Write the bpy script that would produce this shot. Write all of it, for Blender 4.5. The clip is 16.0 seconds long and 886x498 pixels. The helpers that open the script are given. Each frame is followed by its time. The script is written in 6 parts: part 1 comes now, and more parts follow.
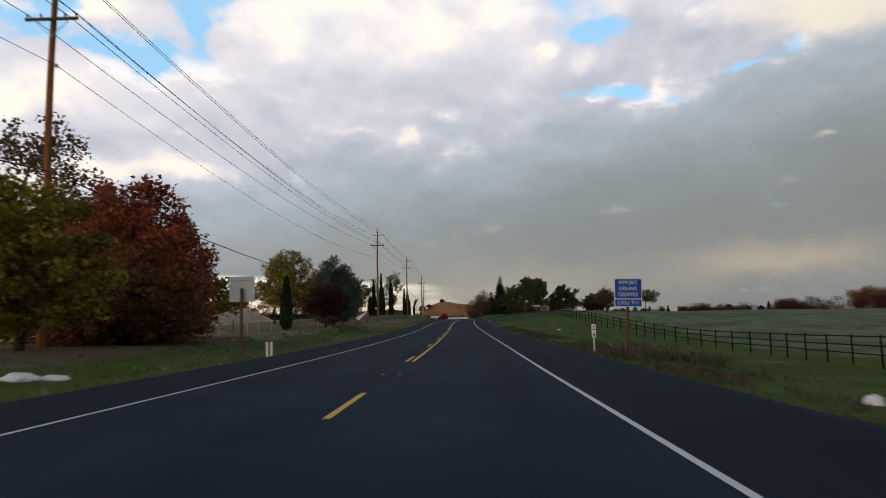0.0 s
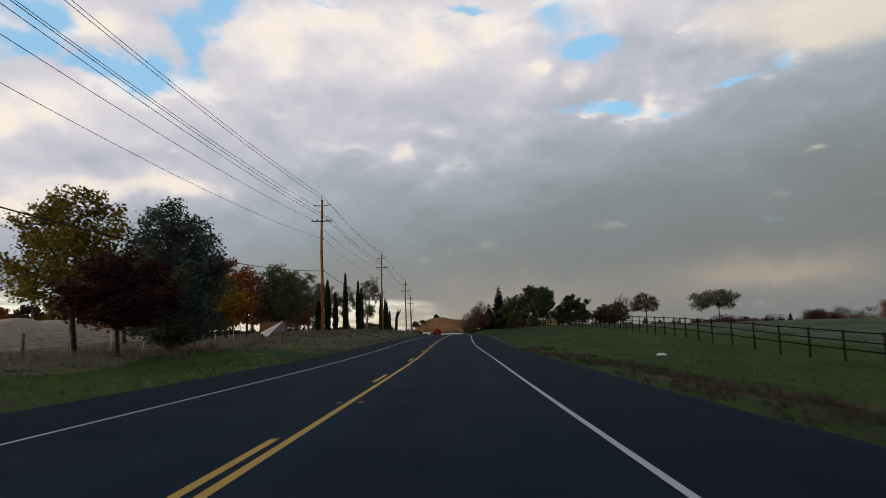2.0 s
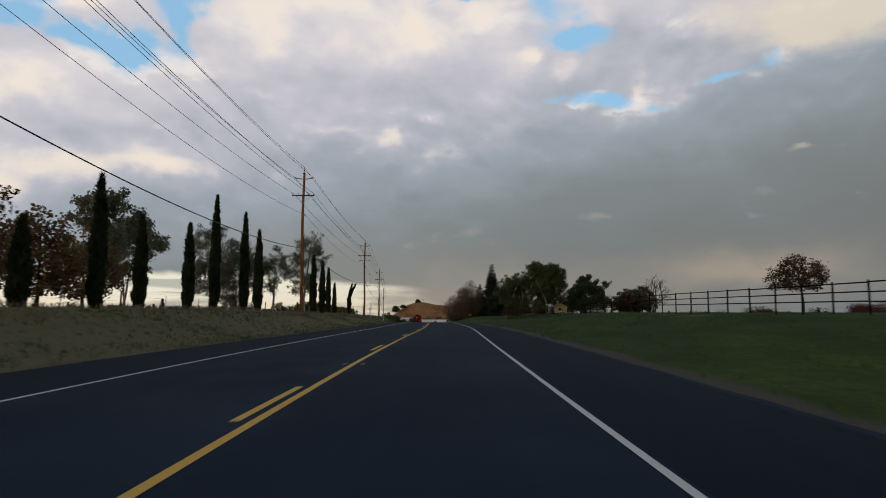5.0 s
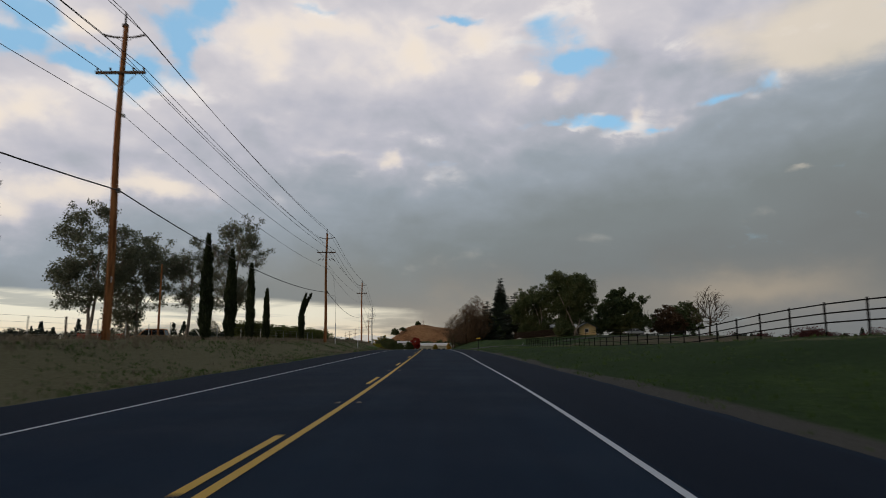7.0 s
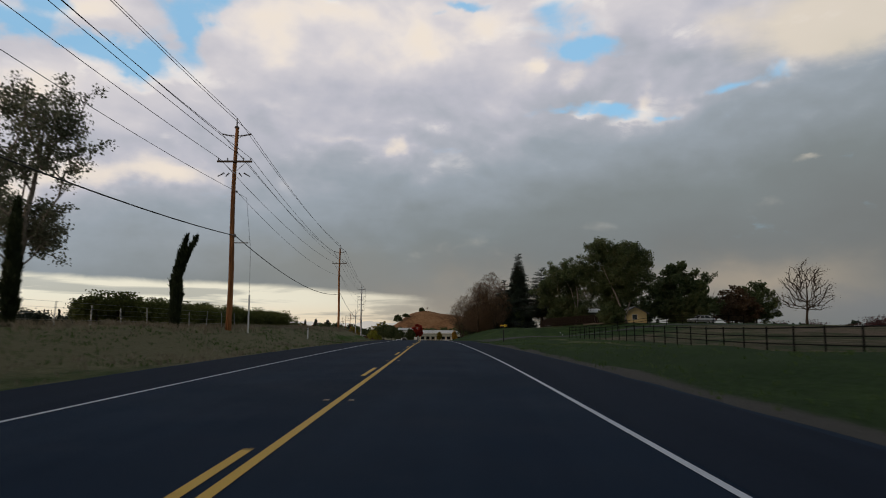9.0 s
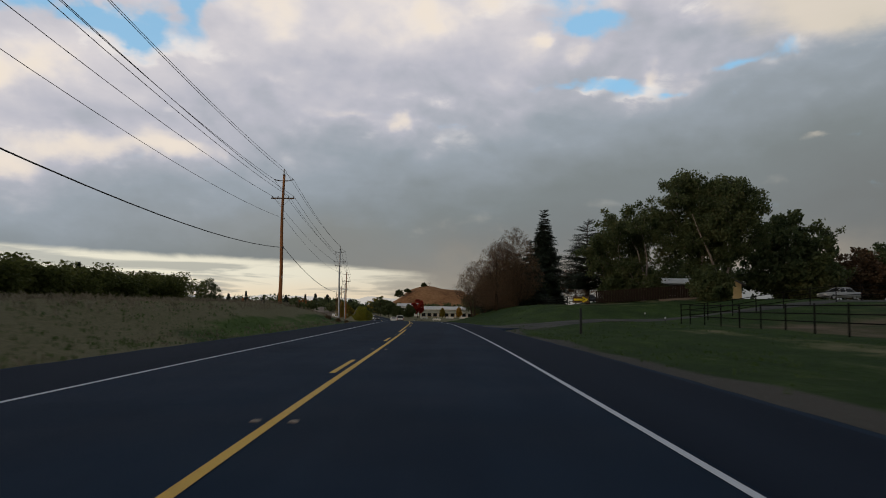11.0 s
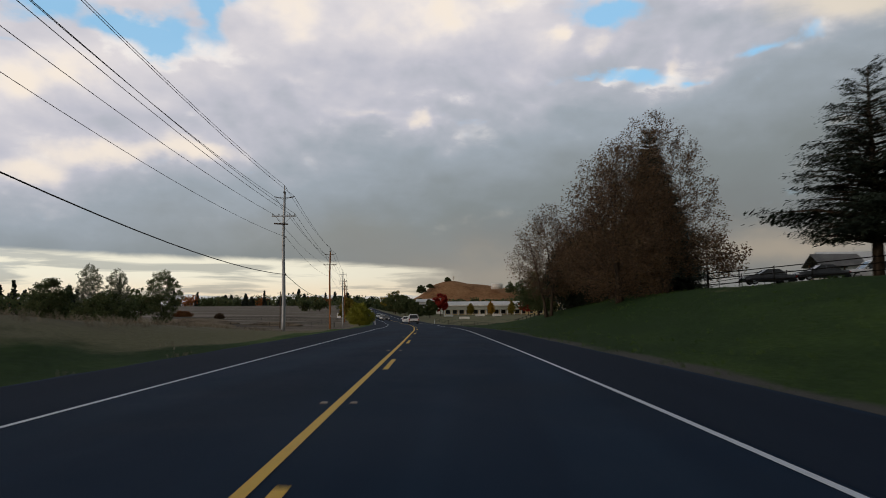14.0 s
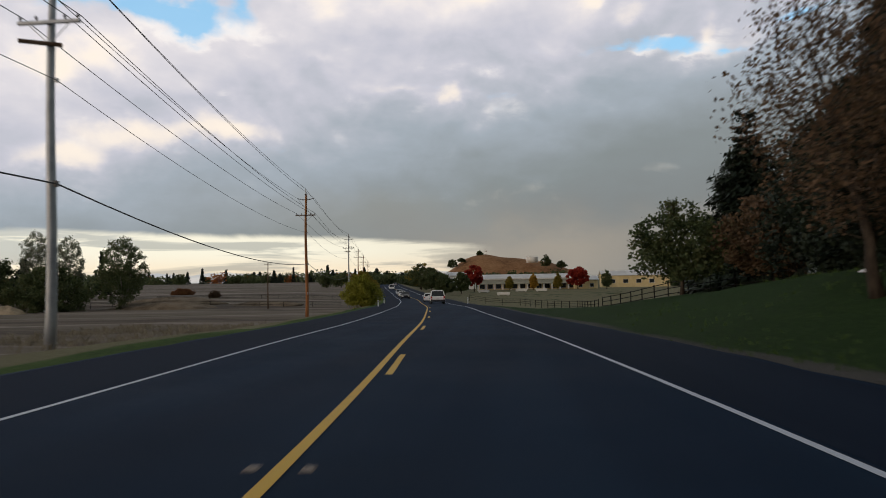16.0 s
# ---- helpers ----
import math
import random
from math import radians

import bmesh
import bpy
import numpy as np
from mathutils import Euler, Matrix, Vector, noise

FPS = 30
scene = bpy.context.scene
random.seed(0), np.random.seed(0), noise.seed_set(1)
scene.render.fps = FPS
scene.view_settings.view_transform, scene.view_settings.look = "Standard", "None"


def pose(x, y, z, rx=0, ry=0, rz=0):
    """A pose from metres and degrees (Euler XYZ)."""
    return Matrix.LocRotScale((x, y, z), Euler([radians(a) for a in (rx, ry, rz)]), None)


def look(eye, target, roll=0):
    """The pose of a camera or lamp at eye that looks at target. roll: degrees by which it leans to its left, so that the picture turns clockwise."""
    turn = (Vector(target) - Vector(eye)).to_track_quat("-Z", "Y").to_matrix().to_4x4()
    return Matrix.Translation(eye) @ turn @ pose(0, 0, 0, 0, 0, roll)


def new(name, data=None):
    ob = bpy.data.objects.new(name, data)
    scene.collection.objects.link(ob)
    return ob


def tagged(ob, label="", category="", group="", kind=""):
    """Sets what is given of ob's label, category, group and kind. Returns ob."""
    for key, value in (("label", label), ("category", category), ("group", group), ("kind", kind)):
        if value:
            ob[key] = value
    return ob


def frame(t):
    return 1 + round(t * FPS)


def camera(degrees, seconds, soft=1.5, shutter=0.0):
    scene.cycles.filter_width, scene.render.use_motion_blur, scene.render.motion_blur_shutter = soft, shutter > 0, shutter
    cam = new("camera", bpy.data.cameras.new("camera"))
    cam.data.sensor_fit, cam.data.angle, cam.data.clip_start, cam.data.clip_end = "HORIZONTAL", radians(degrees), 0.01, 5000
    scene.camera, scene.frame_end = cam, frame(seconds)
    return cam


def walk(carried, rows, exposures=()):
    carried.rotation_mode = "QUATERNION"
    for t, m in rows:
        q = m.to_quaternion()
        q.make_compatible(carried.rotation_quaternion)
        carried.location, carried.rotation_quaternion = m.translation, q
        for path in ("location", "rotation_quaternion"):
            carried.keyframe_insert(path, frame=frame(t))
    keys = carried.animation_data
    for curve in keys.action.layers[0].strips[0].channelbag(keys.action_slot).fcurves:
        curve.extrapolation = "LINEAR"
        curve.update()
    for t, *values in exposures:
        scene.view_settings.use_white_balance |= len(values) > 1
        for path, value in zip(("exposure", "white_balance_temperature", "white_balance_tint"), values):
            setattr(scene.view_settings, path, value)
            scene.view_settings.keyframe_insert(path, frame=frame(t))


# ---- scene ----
cam = camera(67.0, 16.0, 0.95, 0.25)
PATH = [
    (0, (0.243, 3.196, 0.436), (0.181, 5.185, 0.642), -1.1),
    (0.5, (0.441, 12.952, 0.358), (0.426, 14.936, 0.606), -1.1),
    (1, (0.514, 22.682, 0.292), (0.538, 24.673, 0.477), -2.6),
    (1.5, (0.573, 32.997, 0.244), (0.58, 34.986, 0.452), -3.2),
    (2, (0.537, 43.265, 0.215), (0.492, 45.248, 0.468), -1.5),
    (2.5, (0.488, 52.896, 0.207), (0.456, 54.877, 0.481), -0.4),
    (3, (0.383, 62.253, 0.217), (0.371, 64.238, 0.459), -2.0),
    (3.5, (0.354, 71.954, 0.25), (0.276, 73.938, 0.488), -1.9),
    (4, (0.212, 81.992, 0.307), (0.109, 83.97, 0.586), 0.3),
    (4.5, (0.08, 92.251, 0.396), (0.078, 94.241, 0.6), 0.2),
    (7, (0.435, 140.511, 0.984), (0.433, 142.492, 1.262), -0.2),
    (7.5, (0.445, 150.232, 1.056), (0.468, 152.219, 1.279), -1.4),
    (8, (0.305, 159.543, 1.112), (0.315, 161.529, 1.346), -1.3),
    (8.5, (0.168, 169.121, 1.162), (0.16, 171.106, 1.404), -0.1),
    (11, (-0.622, 219.187, 1.314), (-0.648, 221.179, 1.483), 0.8),
    (11.5, (-0.821, 229.271, 1.275), (-0.836, 231.266, 1.419), -0.6),
    (12, (-1.094, 239.532, 1.205), (-1.124, 241.523, 1.382), 0.2),
    (12.5, (-1.449, 248.753, 1.122), (-1.493, 250.745, 1.297), 0.3),
    (13, (-1.924, 258.335, 1.03), (-2.018, 260.324, 1.216), -0.7),
    (13.5, (-2.41, 268.119, 0.936), (-2.489, 270.112, 1.087), -0.4),
    (14, (-3.0, 278.358, 0.822), (-3.094, 280.35, 0.98), -0.4),
    (14.5, (-3.707, 288.764, 0.671), (-3.821, 290.754, 0.826), -0.6),
    (15, (-4.401, 299.124, 0.487), (-4.522, 301.116, 0.612), -0.2),
    (15.5, (-5.047, 308.98, 0.301), (-5.215, 310.97, 0.412), -0.4),
    (16, (-5.653, 319.143, 0.105), (-5.841, 321.132, 0.191), -1.0),
]
EXPOSURES = [(0.0, 0.38), (1.0, 0.08), (2.0, 0.15), (4.5, 0.03), (8.5, 0.0), (11.0, 0.0), (13.0, 0.1), (14.5, 0.1), (16.0, 0.25)]
walk(cam, [(t, look(eye, target, roll)) for t, eye, target, roll in PATH], EXPOSURES)

# ---------------------------------------------------------------- world, sun
EXPOSURE = 0.0
scene.view_settings.exposure = EXPOSURE


class Nodes:
    """Short hand for building a node tree."""

    def __init__(self, tree):
        self.tree = tree

    def add(self, kind):
        return self.tree.nodes.new(kind)

    def link(self, out, socket):
        if isinstance(out, (int, float)):
            socket.default_value = out
        elif isinstance(out, tuple):
            socket.default_value = out
        else:
            self.tree.links.new(out, socket)

    def math(self, op, a, b=0.0, c=0.0):
        node = self.add("ShaderNodeMath")
        node.operation = op
        for value, socket in zip((a, b, c), node.inputs):
            self.link(value, socket)
        return node.outputs[0]

    def step(self, lo, hi, value):
        node = self.add("ShaderNodeMapRange")
        node.interpolation_type = "SMOOTHSTEP"
        self.link(value, node.inputs["Value"])
        node.inputs["From Min"].default_value, node.inputs["From Max"].default_value = lo, hi
        return node.outputs[0]

    def mix(self, factor, a, b, blend="MIX"):
        node = self.add("ShaderNodeMix")
        node.data_type, node.blend_type = "RGBA", blend
        self.link(factor, node.inputs[0])
        self.link((*a, 1.0) if isinstance(a, tuple) else a, node.inputs[6])
        self.link((*b, 1.0) if isinstance(b, tuple) else b, node.inputs[7])
        return node.outputs[2]

    def noise(self, vector, scale, detail=4.0, rough=0.55, warp=0.0):
        node = self.add("ShaderNodeTexNoise")
        self.link(vector, node.inputs["Vector"])
        node.inputs["Scale"].default_value, node.inputs["Detail"].default_value = scale, detail
        node.inputs["Roughness"].default_value, node.inputs["Distortion"].default_value = rough, warp
        return node.outputs["Fac"]

    def ramp(self, value, stops):
        node = self.add("ShaderNodeValToRGB")
        self.link(value, node.inputs[0])
        ramp = node.color_ramp
        while len(ramp.elements) < len(stops):
            ramp.elements.new(0.5)
        for element, (at, colour) in zip(ramp.elements, stops):
            element.position, element.color = at, (*colour, 1.0)
        return node.outputs[0]


# where the cloud breaks, where the low sun catches it, and its shaded bellies: azimuth, elevation, half width and height in degrees, strength
SKY_GAPS = ((-34.0, 23.7, 2.2, 1.1, 1.20), (-35.2, 21.8, 2.4, 0.8, 1.10), (-31.0, 20.8, 2.6, 0.8, 1.20), (-27.6, 19.9, 2.7, 1.0, 1.35), (-24.9, 21.2, 1.9, 1.3, 1.10), (-23.4, 24.6, 1.7, 1.6, 0.75), (-19.8, 26.1, 1.9, 1.3, 1.15), (-21.7, 23.1, 1.1, 1.9, 0.95), (-36.0, 19.0, 1.0, 0.5, 0.50), (1.6, 27.0, 2.2, 0.5, 0.95), (-0.7, 26.0, 1.3, 0.3, 0.45), (-10.8, 27.6, 3.5, 0.5, 0.60), (11.5, 23.1, 2.4, 0.9, 0.95), (9.8, 25.3, 2.9, 1.7, 0.72), (13.6, 22.3, 1.9, 1.0, 0.60), (14.1, 18.4, 2.4, 0.5, 0.72), (10.5, 18.3, 2.6, 0.5, 0.68), (17.9, 18.0, 0.8, 0.3, 0.62), (23.2, 19.0, 2.3, 0.5, 0.62), (26.6, 19.5, 1.2, 1.0, 0.62), (-60, 30, 20, 8, 1.0))
SKY_LIT = ((-29.5, 23.6, 3.0, 1.3, 0.95), (-16.2, 24.0, 3.3, 2.6, 0.90), (-11.3, 26.2, 4.5, 1.4, 0.70), (-7.9, 23.4, 4.0, 2.7, 0.40), (-2.7, 24.7, 2.0, 2.2, 0.85), (2.4, 25.6, 2.5, 1.4, 0.75), (6.1, 21.5, 2.0, 2.2, 0.50), (7.5, 22.0, 0.9, 0.6, 0.75), (10.9, 20.7, 1.9, 0.8, 0.70), (-34.3, 16.5, 3.4, 1.6, 0.95), (-23.0, 12.4, 3.7, 1.3, 1.25), (-30.0, 11.5, 4.3, 1.0, 0.90), (-35.1, 9.5, 3.8, 1.1, 0.95), (-10.0, 15.9, 2.9, 0.6, 0.50), (-4.6, 15.5, 1.0, 0.8, 0.75), (-15.8, 18.1, 1.9, 0.4, 0.35), (16.4, 19.1, 0.7, 1.1, 0.60), (19.7, 19.0, 1.5, 0.8, 0.40))
SKY_LIT_EAST = ((31.4, 22.3, 5.3, 3.0, 1.30), (28.9, 12.9, 1.5, 0.4, 0.52), (24.2, 23.6, 3.7, 2.0, 0.45))
SKY_BELLIES = ((-32.0, 14.4, 4.9, 1.2, 0.15), (-13.0, 13.3, 7.1, 1.6, 0.22), (7.5, 24.9, 1.5, 1.0, 0.45), (15.3, 23.4, 2.0, 1.7, 0.55), (20.9, 22.2, 3.0, 1.2, 0.40), (-11.4, 20.0, 5.4, 1.2, 0.35), (-24.8, 15.0, 3.0, 0.7, 0.30))


def build_world():
    world = bpy.data.worlds.new("dusk_sky")
    scene.world = world
    world.use_nodes = True
    tree = world.node_tree
    tree.nodes.clear()
    n = Nodes(tree)
    way = n.add("ShaderNodeTexCoord").outputs["Generated"]
    parts = n.add("ShaderNodeSeparateXYZ")
    n.link(way, parts.inputs[0])
    x, y, z = parts.outputs
    deg = 180 / math.pi
    az = n.math("MULTIPLY", n.math("ARCTAN2", x, y), deg)
    el = n.math("MULTIPLY", n.math("ARCSINE", z), deg)

    def moved_noise(shift, scale, detail, rough, warp):
        return n.noise(n.mix(1.0, lump, shift, "ADD"), scale, detail, rough, warp)

    def centred(value, size):
        return n.math("MULTIPLY", n.math("SUBTRACT", value, 0.5), size)

    def total(*values):
        out = values[0]
        for value in values[1:]:
            out = n.math("ADD", out, value)
        return out

    lump = n.mix(1.0, way, (1.0, 1.0, 1.6), "MULTIPLY")
    rolls = n.noise(lump, 5.2, 4, 0.46, 0.3)
    relief = n.math("SUBTRACT", rolls, moved_noise((-0.022, -0.006, 0.032), 5.2, 4, 0.46, 0.3))
    # rounded heads of the heaps: folded noise
    heads = n.math("ABSOLUTE", n.math("SUBTRACT", n.noise(lump, 11.0, 5, 0.5, 0.3), 0.5))
    heads = n.math("SUBTRACT", 1.0, n.math("MULTIPLY", heads, 4.0))
    puffs = n.noise(lump, 15.0, 6, 0.55, 0.35)
    wisps = n.noise(n.mix(1.0, way, (1.0, 1.0, 3.2), "MULTIPLY"), 7.0, 6, 0.6, 0.6)
    sway, lift = n.noise(way, 9.0, 5, 0.52), moved_noise((3.1, 1.7, 0.4), 9.0, 5, 0.52, 0.0)
    az2, el2 = n.math("ADD", az, centred(sway, 8)), n.math("ADD", el, centred(lift, 5))
    spot_at = n.add("ShaderNodeCombineXYZ")
    n.link(az2, spot_at.inputs[0])
    n.link(el2, spot_at.inputs[1])

    def spots(table):
        """The sum of soft round spots."""
        out = 0.0
        for a, e, wide, high, size in table:
            scaled = n.add("ShaderNodeVectorMath")
            scaled.operation = "MULTIPLY_ADD"
            n.link(spot_at.outputs[0], scaled.inputs[0])
            scaled.inputs[1].default_value, scaled.inputs[2].default_value = (1 / wide, 1 / high, 0), (-a / wide, -e / high, 0)
            square = n.add("ShaderNodeVectorMath")
            square.operation = "DOT_PRODUCT"
            n.link(scaled.outputs[0], square.inputs[0])
            n.link(scaled.outputs[0], square.inputs[1])
            out = n.math("MULTIPLY_ADD", n.math("POWER", 0.36788, square.outputs["Value"]), size, out)
        return out

    # a deck that thins out upwards and to the west, thick and grey over the fields to the east
    q = n.math("SUBTRACT", el2, n.math("MULTIPLY", az2, 0.19))
    # above the view the unseen sky is darkened to dim light on the ground
    over = n.step(29.0, 47.0, el)
    deck = n.step(-2.0, 26.0, q)
    soft = n.math("ADD", 0.10, n.math("MULTIPLY", n.step(6.0, 18.0, q), 0.9))
    texture = total(centred(rolls, 0.15), n.math("MULTIPLY", relief, 0.65), centred(puffs, 0.19), centred(heads, 0.05), centred(wisps, 0.05))
    lit = spots(SKY_LIT)
    tone = total(n.math("MULTIPLY", deck, 0.80), n.math("MULTIPLY", texture, soft), n.math("MULTIPLY", lit, 0.28), n.math("MULTIPLY", spots(SKY_BELLIES), -0.24), centred(wisps, 0.07), 0.0)
    tone = n.math("SUBTRACT", tone, n.math("MULTIPLY", over, 1.0))
    cloud = n.ramp(tone, ((0.0, (0.172, 0.182, 0.180)), (0.22, (0.210, 0.236, 0.242)), (0.45, (0.314, 0.356, 0.400)), (0.68, (0.500, 0.500, 0.560)), (0.86, (0.655, 0.625, 0.650)), (1.0, (0.80, 0.740, 0.715))))
    # cream and rose where the low sun reaches the heaps
    catch = n.step(0.2, 0.95, total(n.math("MULTIPLY", lit, 0.85), n.math("MULTIPLY", relief, 1.6), centred(puffs, 0.7), centred(heads, 0.1)))
    cloud = n.mix(n.math("MULTIPLY", n.math("MULTIPLY", catch, 0.74), n.math("SUBTRACT", 1.0, over)), cloud, (0.88, 0.77, 0.64))
    east = n.step(0.15, 0.95, total(spots(SKY_LIT_EAST), centred(wisps, 0.7)))
    cloud = n.mix(n.math("MULTIPLY", n.math("MULTIPLY", east, 0.8), n.math("SUBTRACT", 1.0, over)), cloud, (0.76, 0.670, 0.545))
    # breaks in the cloud with clear sky behind
    clear = n.add("ShaderNodeTexSky")
    clear.sky_type, clear.sun_disc = "NISHITA", False
    clear.sun_elevation, clear.sun_rotation = radians(9), radians(SUN_AZIMUTH)
    clear.air_density, clear.dust_density, clear.ozone_density = 1.0, 0.4, 2.0
    blue = n.mix(1.0, clear.outputs[0], (0.20, 0.215, 0.20), "MULTIPLY")
    blue = n.mix(0.75, blue, (0.27, 0.56, 0.84))
    ragged = total(spots(SKY_GAPS), centred(puffs, 1.35), centred(wisps, 0.8), n.math("MULTIPLY", lit, -0.15))
    rim = n.math("MULTIPLY", n.math("MULTIPLY", n.step(0.02, 0.30, ragged), n.step(9.0, 16.0, q)), n.step(0.0, 0.12, relief))
    cloud = n.mix(n.math("MULTIPLY", rim, 0.55), cloud, (0.90, 0.85, 0.80))
    gap = n.step(0.22, 0.98, ragged)
    sky = n.mix(n.math("MULTIPLY", n.math("MULTIPLY", gap, 0.92), n.math("SUBTRACT", 1.0, n.math("MULTIPLY", over, 0.7))), cloud, blue)
    # the bright strip under the edge of the cloud, with thin bars of cloud in it
    base = n.math("ADD", el, n.math("ADD", centred(wisps, 1.1), n.math("ADD", n.math("MULTIPLY", az, 0.022), n.math("MULTIPLY", n.math("MAXIMUM", n.math("ADD", az, 13.0), 0.0), 0.05))))
    strip = n.math("MULTIPLY", n.step(3.45, 2.85, base), n.step(0.0, -7.0, n.math("ADD", az, centred(sway, 14))))
    bars = n.step(0.58, 0.46, n.noise(n.mix(1.0, way, (1.0, 1.0, 11.0), "MULTIPLY"), 4.5, 5, 0.55, 0.4))
    bright = n.mix(n.step(2.6, 0.4, el), (0.86, 0.815, 0.66), (0.86, 0.72, 0.52))
    sky = n.mix(n.math("MULTIPLY", strip, n.math("ADD", 0.42, n.math("MULTIPLY", bars, 0.52))), sky, bright)
    # far blue hills under it, and the dull glow low to the east
    ridge = n.math("ADD", 0.55, centred(n.noise(n.mix(1.0, way, (1.0, 1.0, 0.0), "MULTIPLY"), 14.0, 5, 0.6), 1.3))
    sky = n.mix(n.math("MULTIPLY", n.math("MULTIPLY", n.math("LESS_THAN", el, ridge), n.step(2.0, -6.0, az)), 0.62), sky, (0.36, 0.40, 0.46))
    glow = spots(((25, 4.0, 8, 1.7, 0.62), (3, 2.0, 12, 2.4, 0.45), (-12, 5.6, 12, 2.0, 0.12)))
    sky = n.mix(n.math("MINIMUM", glow, 0.85), sky, (0.44, 0.365, 0.275))
    haze = spots(((34, 2.0, 9, 1.3, 0.40),))
    sky = n.mix(n.math("MINIMUM", haze, 0.8), sky, (0.195, 0.205, 0.22))
    back = n.add("ShaderNodeBackground")
    n.link(sky, back.inputs[0])
    back.inputs[1].default_value = SKY
    out = n.add("ShaderNodeOutputWorld")
    n.link(back.outputs[0], out.inputs[0])


SKY = 1.0
SUN_AZIMUTH = 230
build_world()
sun_data = bpy.data.lights.new("sun", "SUN")
sun_data.energy, sun_data.angle, sun_data.color = 0.5, radians(12), (1.0, 0.72, 0.46)
sun = new("sun", sun_data)
sun.matrix_world = look((-60, -50, 14), (0, 0, 0))

# ---------------------------------------------------------------- materials


def material(name, build, rough=0.8, metal=0.0, bump=None, specular=0.4):
    """build(n, place) gives a colour; bump(n, place) a height and a strength."""
    mat = bpy.data.materials.new(name)
    mat.use_nodes = True
    tree = mat.node_tree
    n = Nodes(tree)
    bsdf = tree.nodes["Principled BSDF"]
    place = n.add("ShaderNodeTexCoord").outputs["Object"]
    where = n.add("ShaderNodeNewGeometry").outputs["Position"]
    n.link(build(n, place, where), bsdf.inputs["Base Color"])
    if callable(rough):
        n.link(rough(n, place, where), bsdf.inputs["Roughness"])
    else:
        bsdf.inputs["Roughness"].default_value = rough
    bsdf.inputs["Metallic"].default_value = metal
    bsdf.inputs["Specular IOR Level"].default_value = specular
    if bump:
        height, strength, depth = bump(n, place, where)
        node = n.add("ShaderNodeBump")
        node.inputs["Strength"].default_value, node.inputs["Distance"].default_value = strength, depth
        n.link(height, node.inputs["Height"])
        n.link(node.outputs[0], bsdf.inputs["Normal"])
    return mat


def speckled(name, a, b, scale=6.0, fine=60.0, rough=0.8, metal=0.0, relief=0.3, specular=0.3):
    """A plain surface with stains and grain between two colours."""

    def colour(n, place, where):
        mixed = n.math("ADD", n.math("MULTIPLY", n.noise(place, scale, 5), 0.6), n.math("MULTIPLY", n.noise(place, fine, 3), 0.4))
        return n.mix(n.step(0.35, 0.65, mixed), a, b)

    return material(name, colour, rough, metal, lambda n, p, w: (n.noise(p, fine, 3), relief, 0.01), specular)


def leaf(name, colours, through_light=0.35):
    """Leaves: each one takes a shade of its own."""
    mat = bpy.data.materials.new(name)
    mat.use_nodes = True
    tree = mat.node_tree
    tree.nodes.clear()
    n = Nodes(tree)
    geo = n.add("ShaderNodeNewGeometry")
    clump = n.noise(geo.outputs["Position"], 0.55, 3)
    pick = n.math("ADD", n.math("MULTIPLY", geo.outputs["Random Per Island"], 0.55), n.math("MULTIPLY", n.step(0.3, 0.7, clump), 0.45))
    stops = [(i / max(1, len(colours) - 1), c) for i, c in enumerate(colours)]
    tint = n.ramp(pick, stops)
    a, b = n.add("ShaderNodeBsdfPrincipled"), n.add("ShaderNodeBsdfTranslucent")
    a.inputs["Roughness"].default_value, a.inputs["Specular IOR Level"].default_value = 0.6, 0.2
    n.link(tint, a.inputs["Base Color"])
    n.link(tint, b.inputs["Color"])
    both = n.add("ShaderNodeMixShader")
    both.inputs[0].default_value = through_light
    n.link(a.outputs[0], both.inputs[1])
    n.link(b.outputs[0], both.inputs[2])
    n.link(both.outputs[0], n.add("ShaderNodeOutputMaterial").inputs[0])
    return mat


def bark(name, dark, pale, stretch=0.25):
    def colour(n, place, where):
        long = n.mix(1.0, place, (1.0, 1.0, stretch), "MULTIPLY")
        return n.mix(n.step(0.3, 0.7, n.noise(long, 9, 5, 0.6)), dark, pale)

    return material(name, colour, 0.9, 0, lambda n, p, w: (n.noise(n.mix(1.0, p, (1.0, 1.0, stretch), "MULTIPLY"), 14, 4), 0.6, 0.03), 0.15)


def asphalt_colour(n, place, where):
    band = n.mix(1.0, where, (1.0, 0.03, 1.0), "MULTIPLY")
    worn = n.step(0.35, 0.7, n.noise(band, 0.9, 3))
    patch = n.step(0.4, 0.7, n.noise(where, 0.22, 4))
    grit = n.noise(where, 90, 2)
    base = n.mix(worn, (0.0046, 0.0168, 0.041), (0.0086, 0.0250, 0.054))
    base = n.mix(n.math("MULTIPLY", patch, 0.5), base, (0.0038, 0.0128, 0.030))
    return n.mix(n.math("MULTIPLY", n.step(0.55, 0.8, grit), 0.5), base, (0.032, 0.046, 0.070))


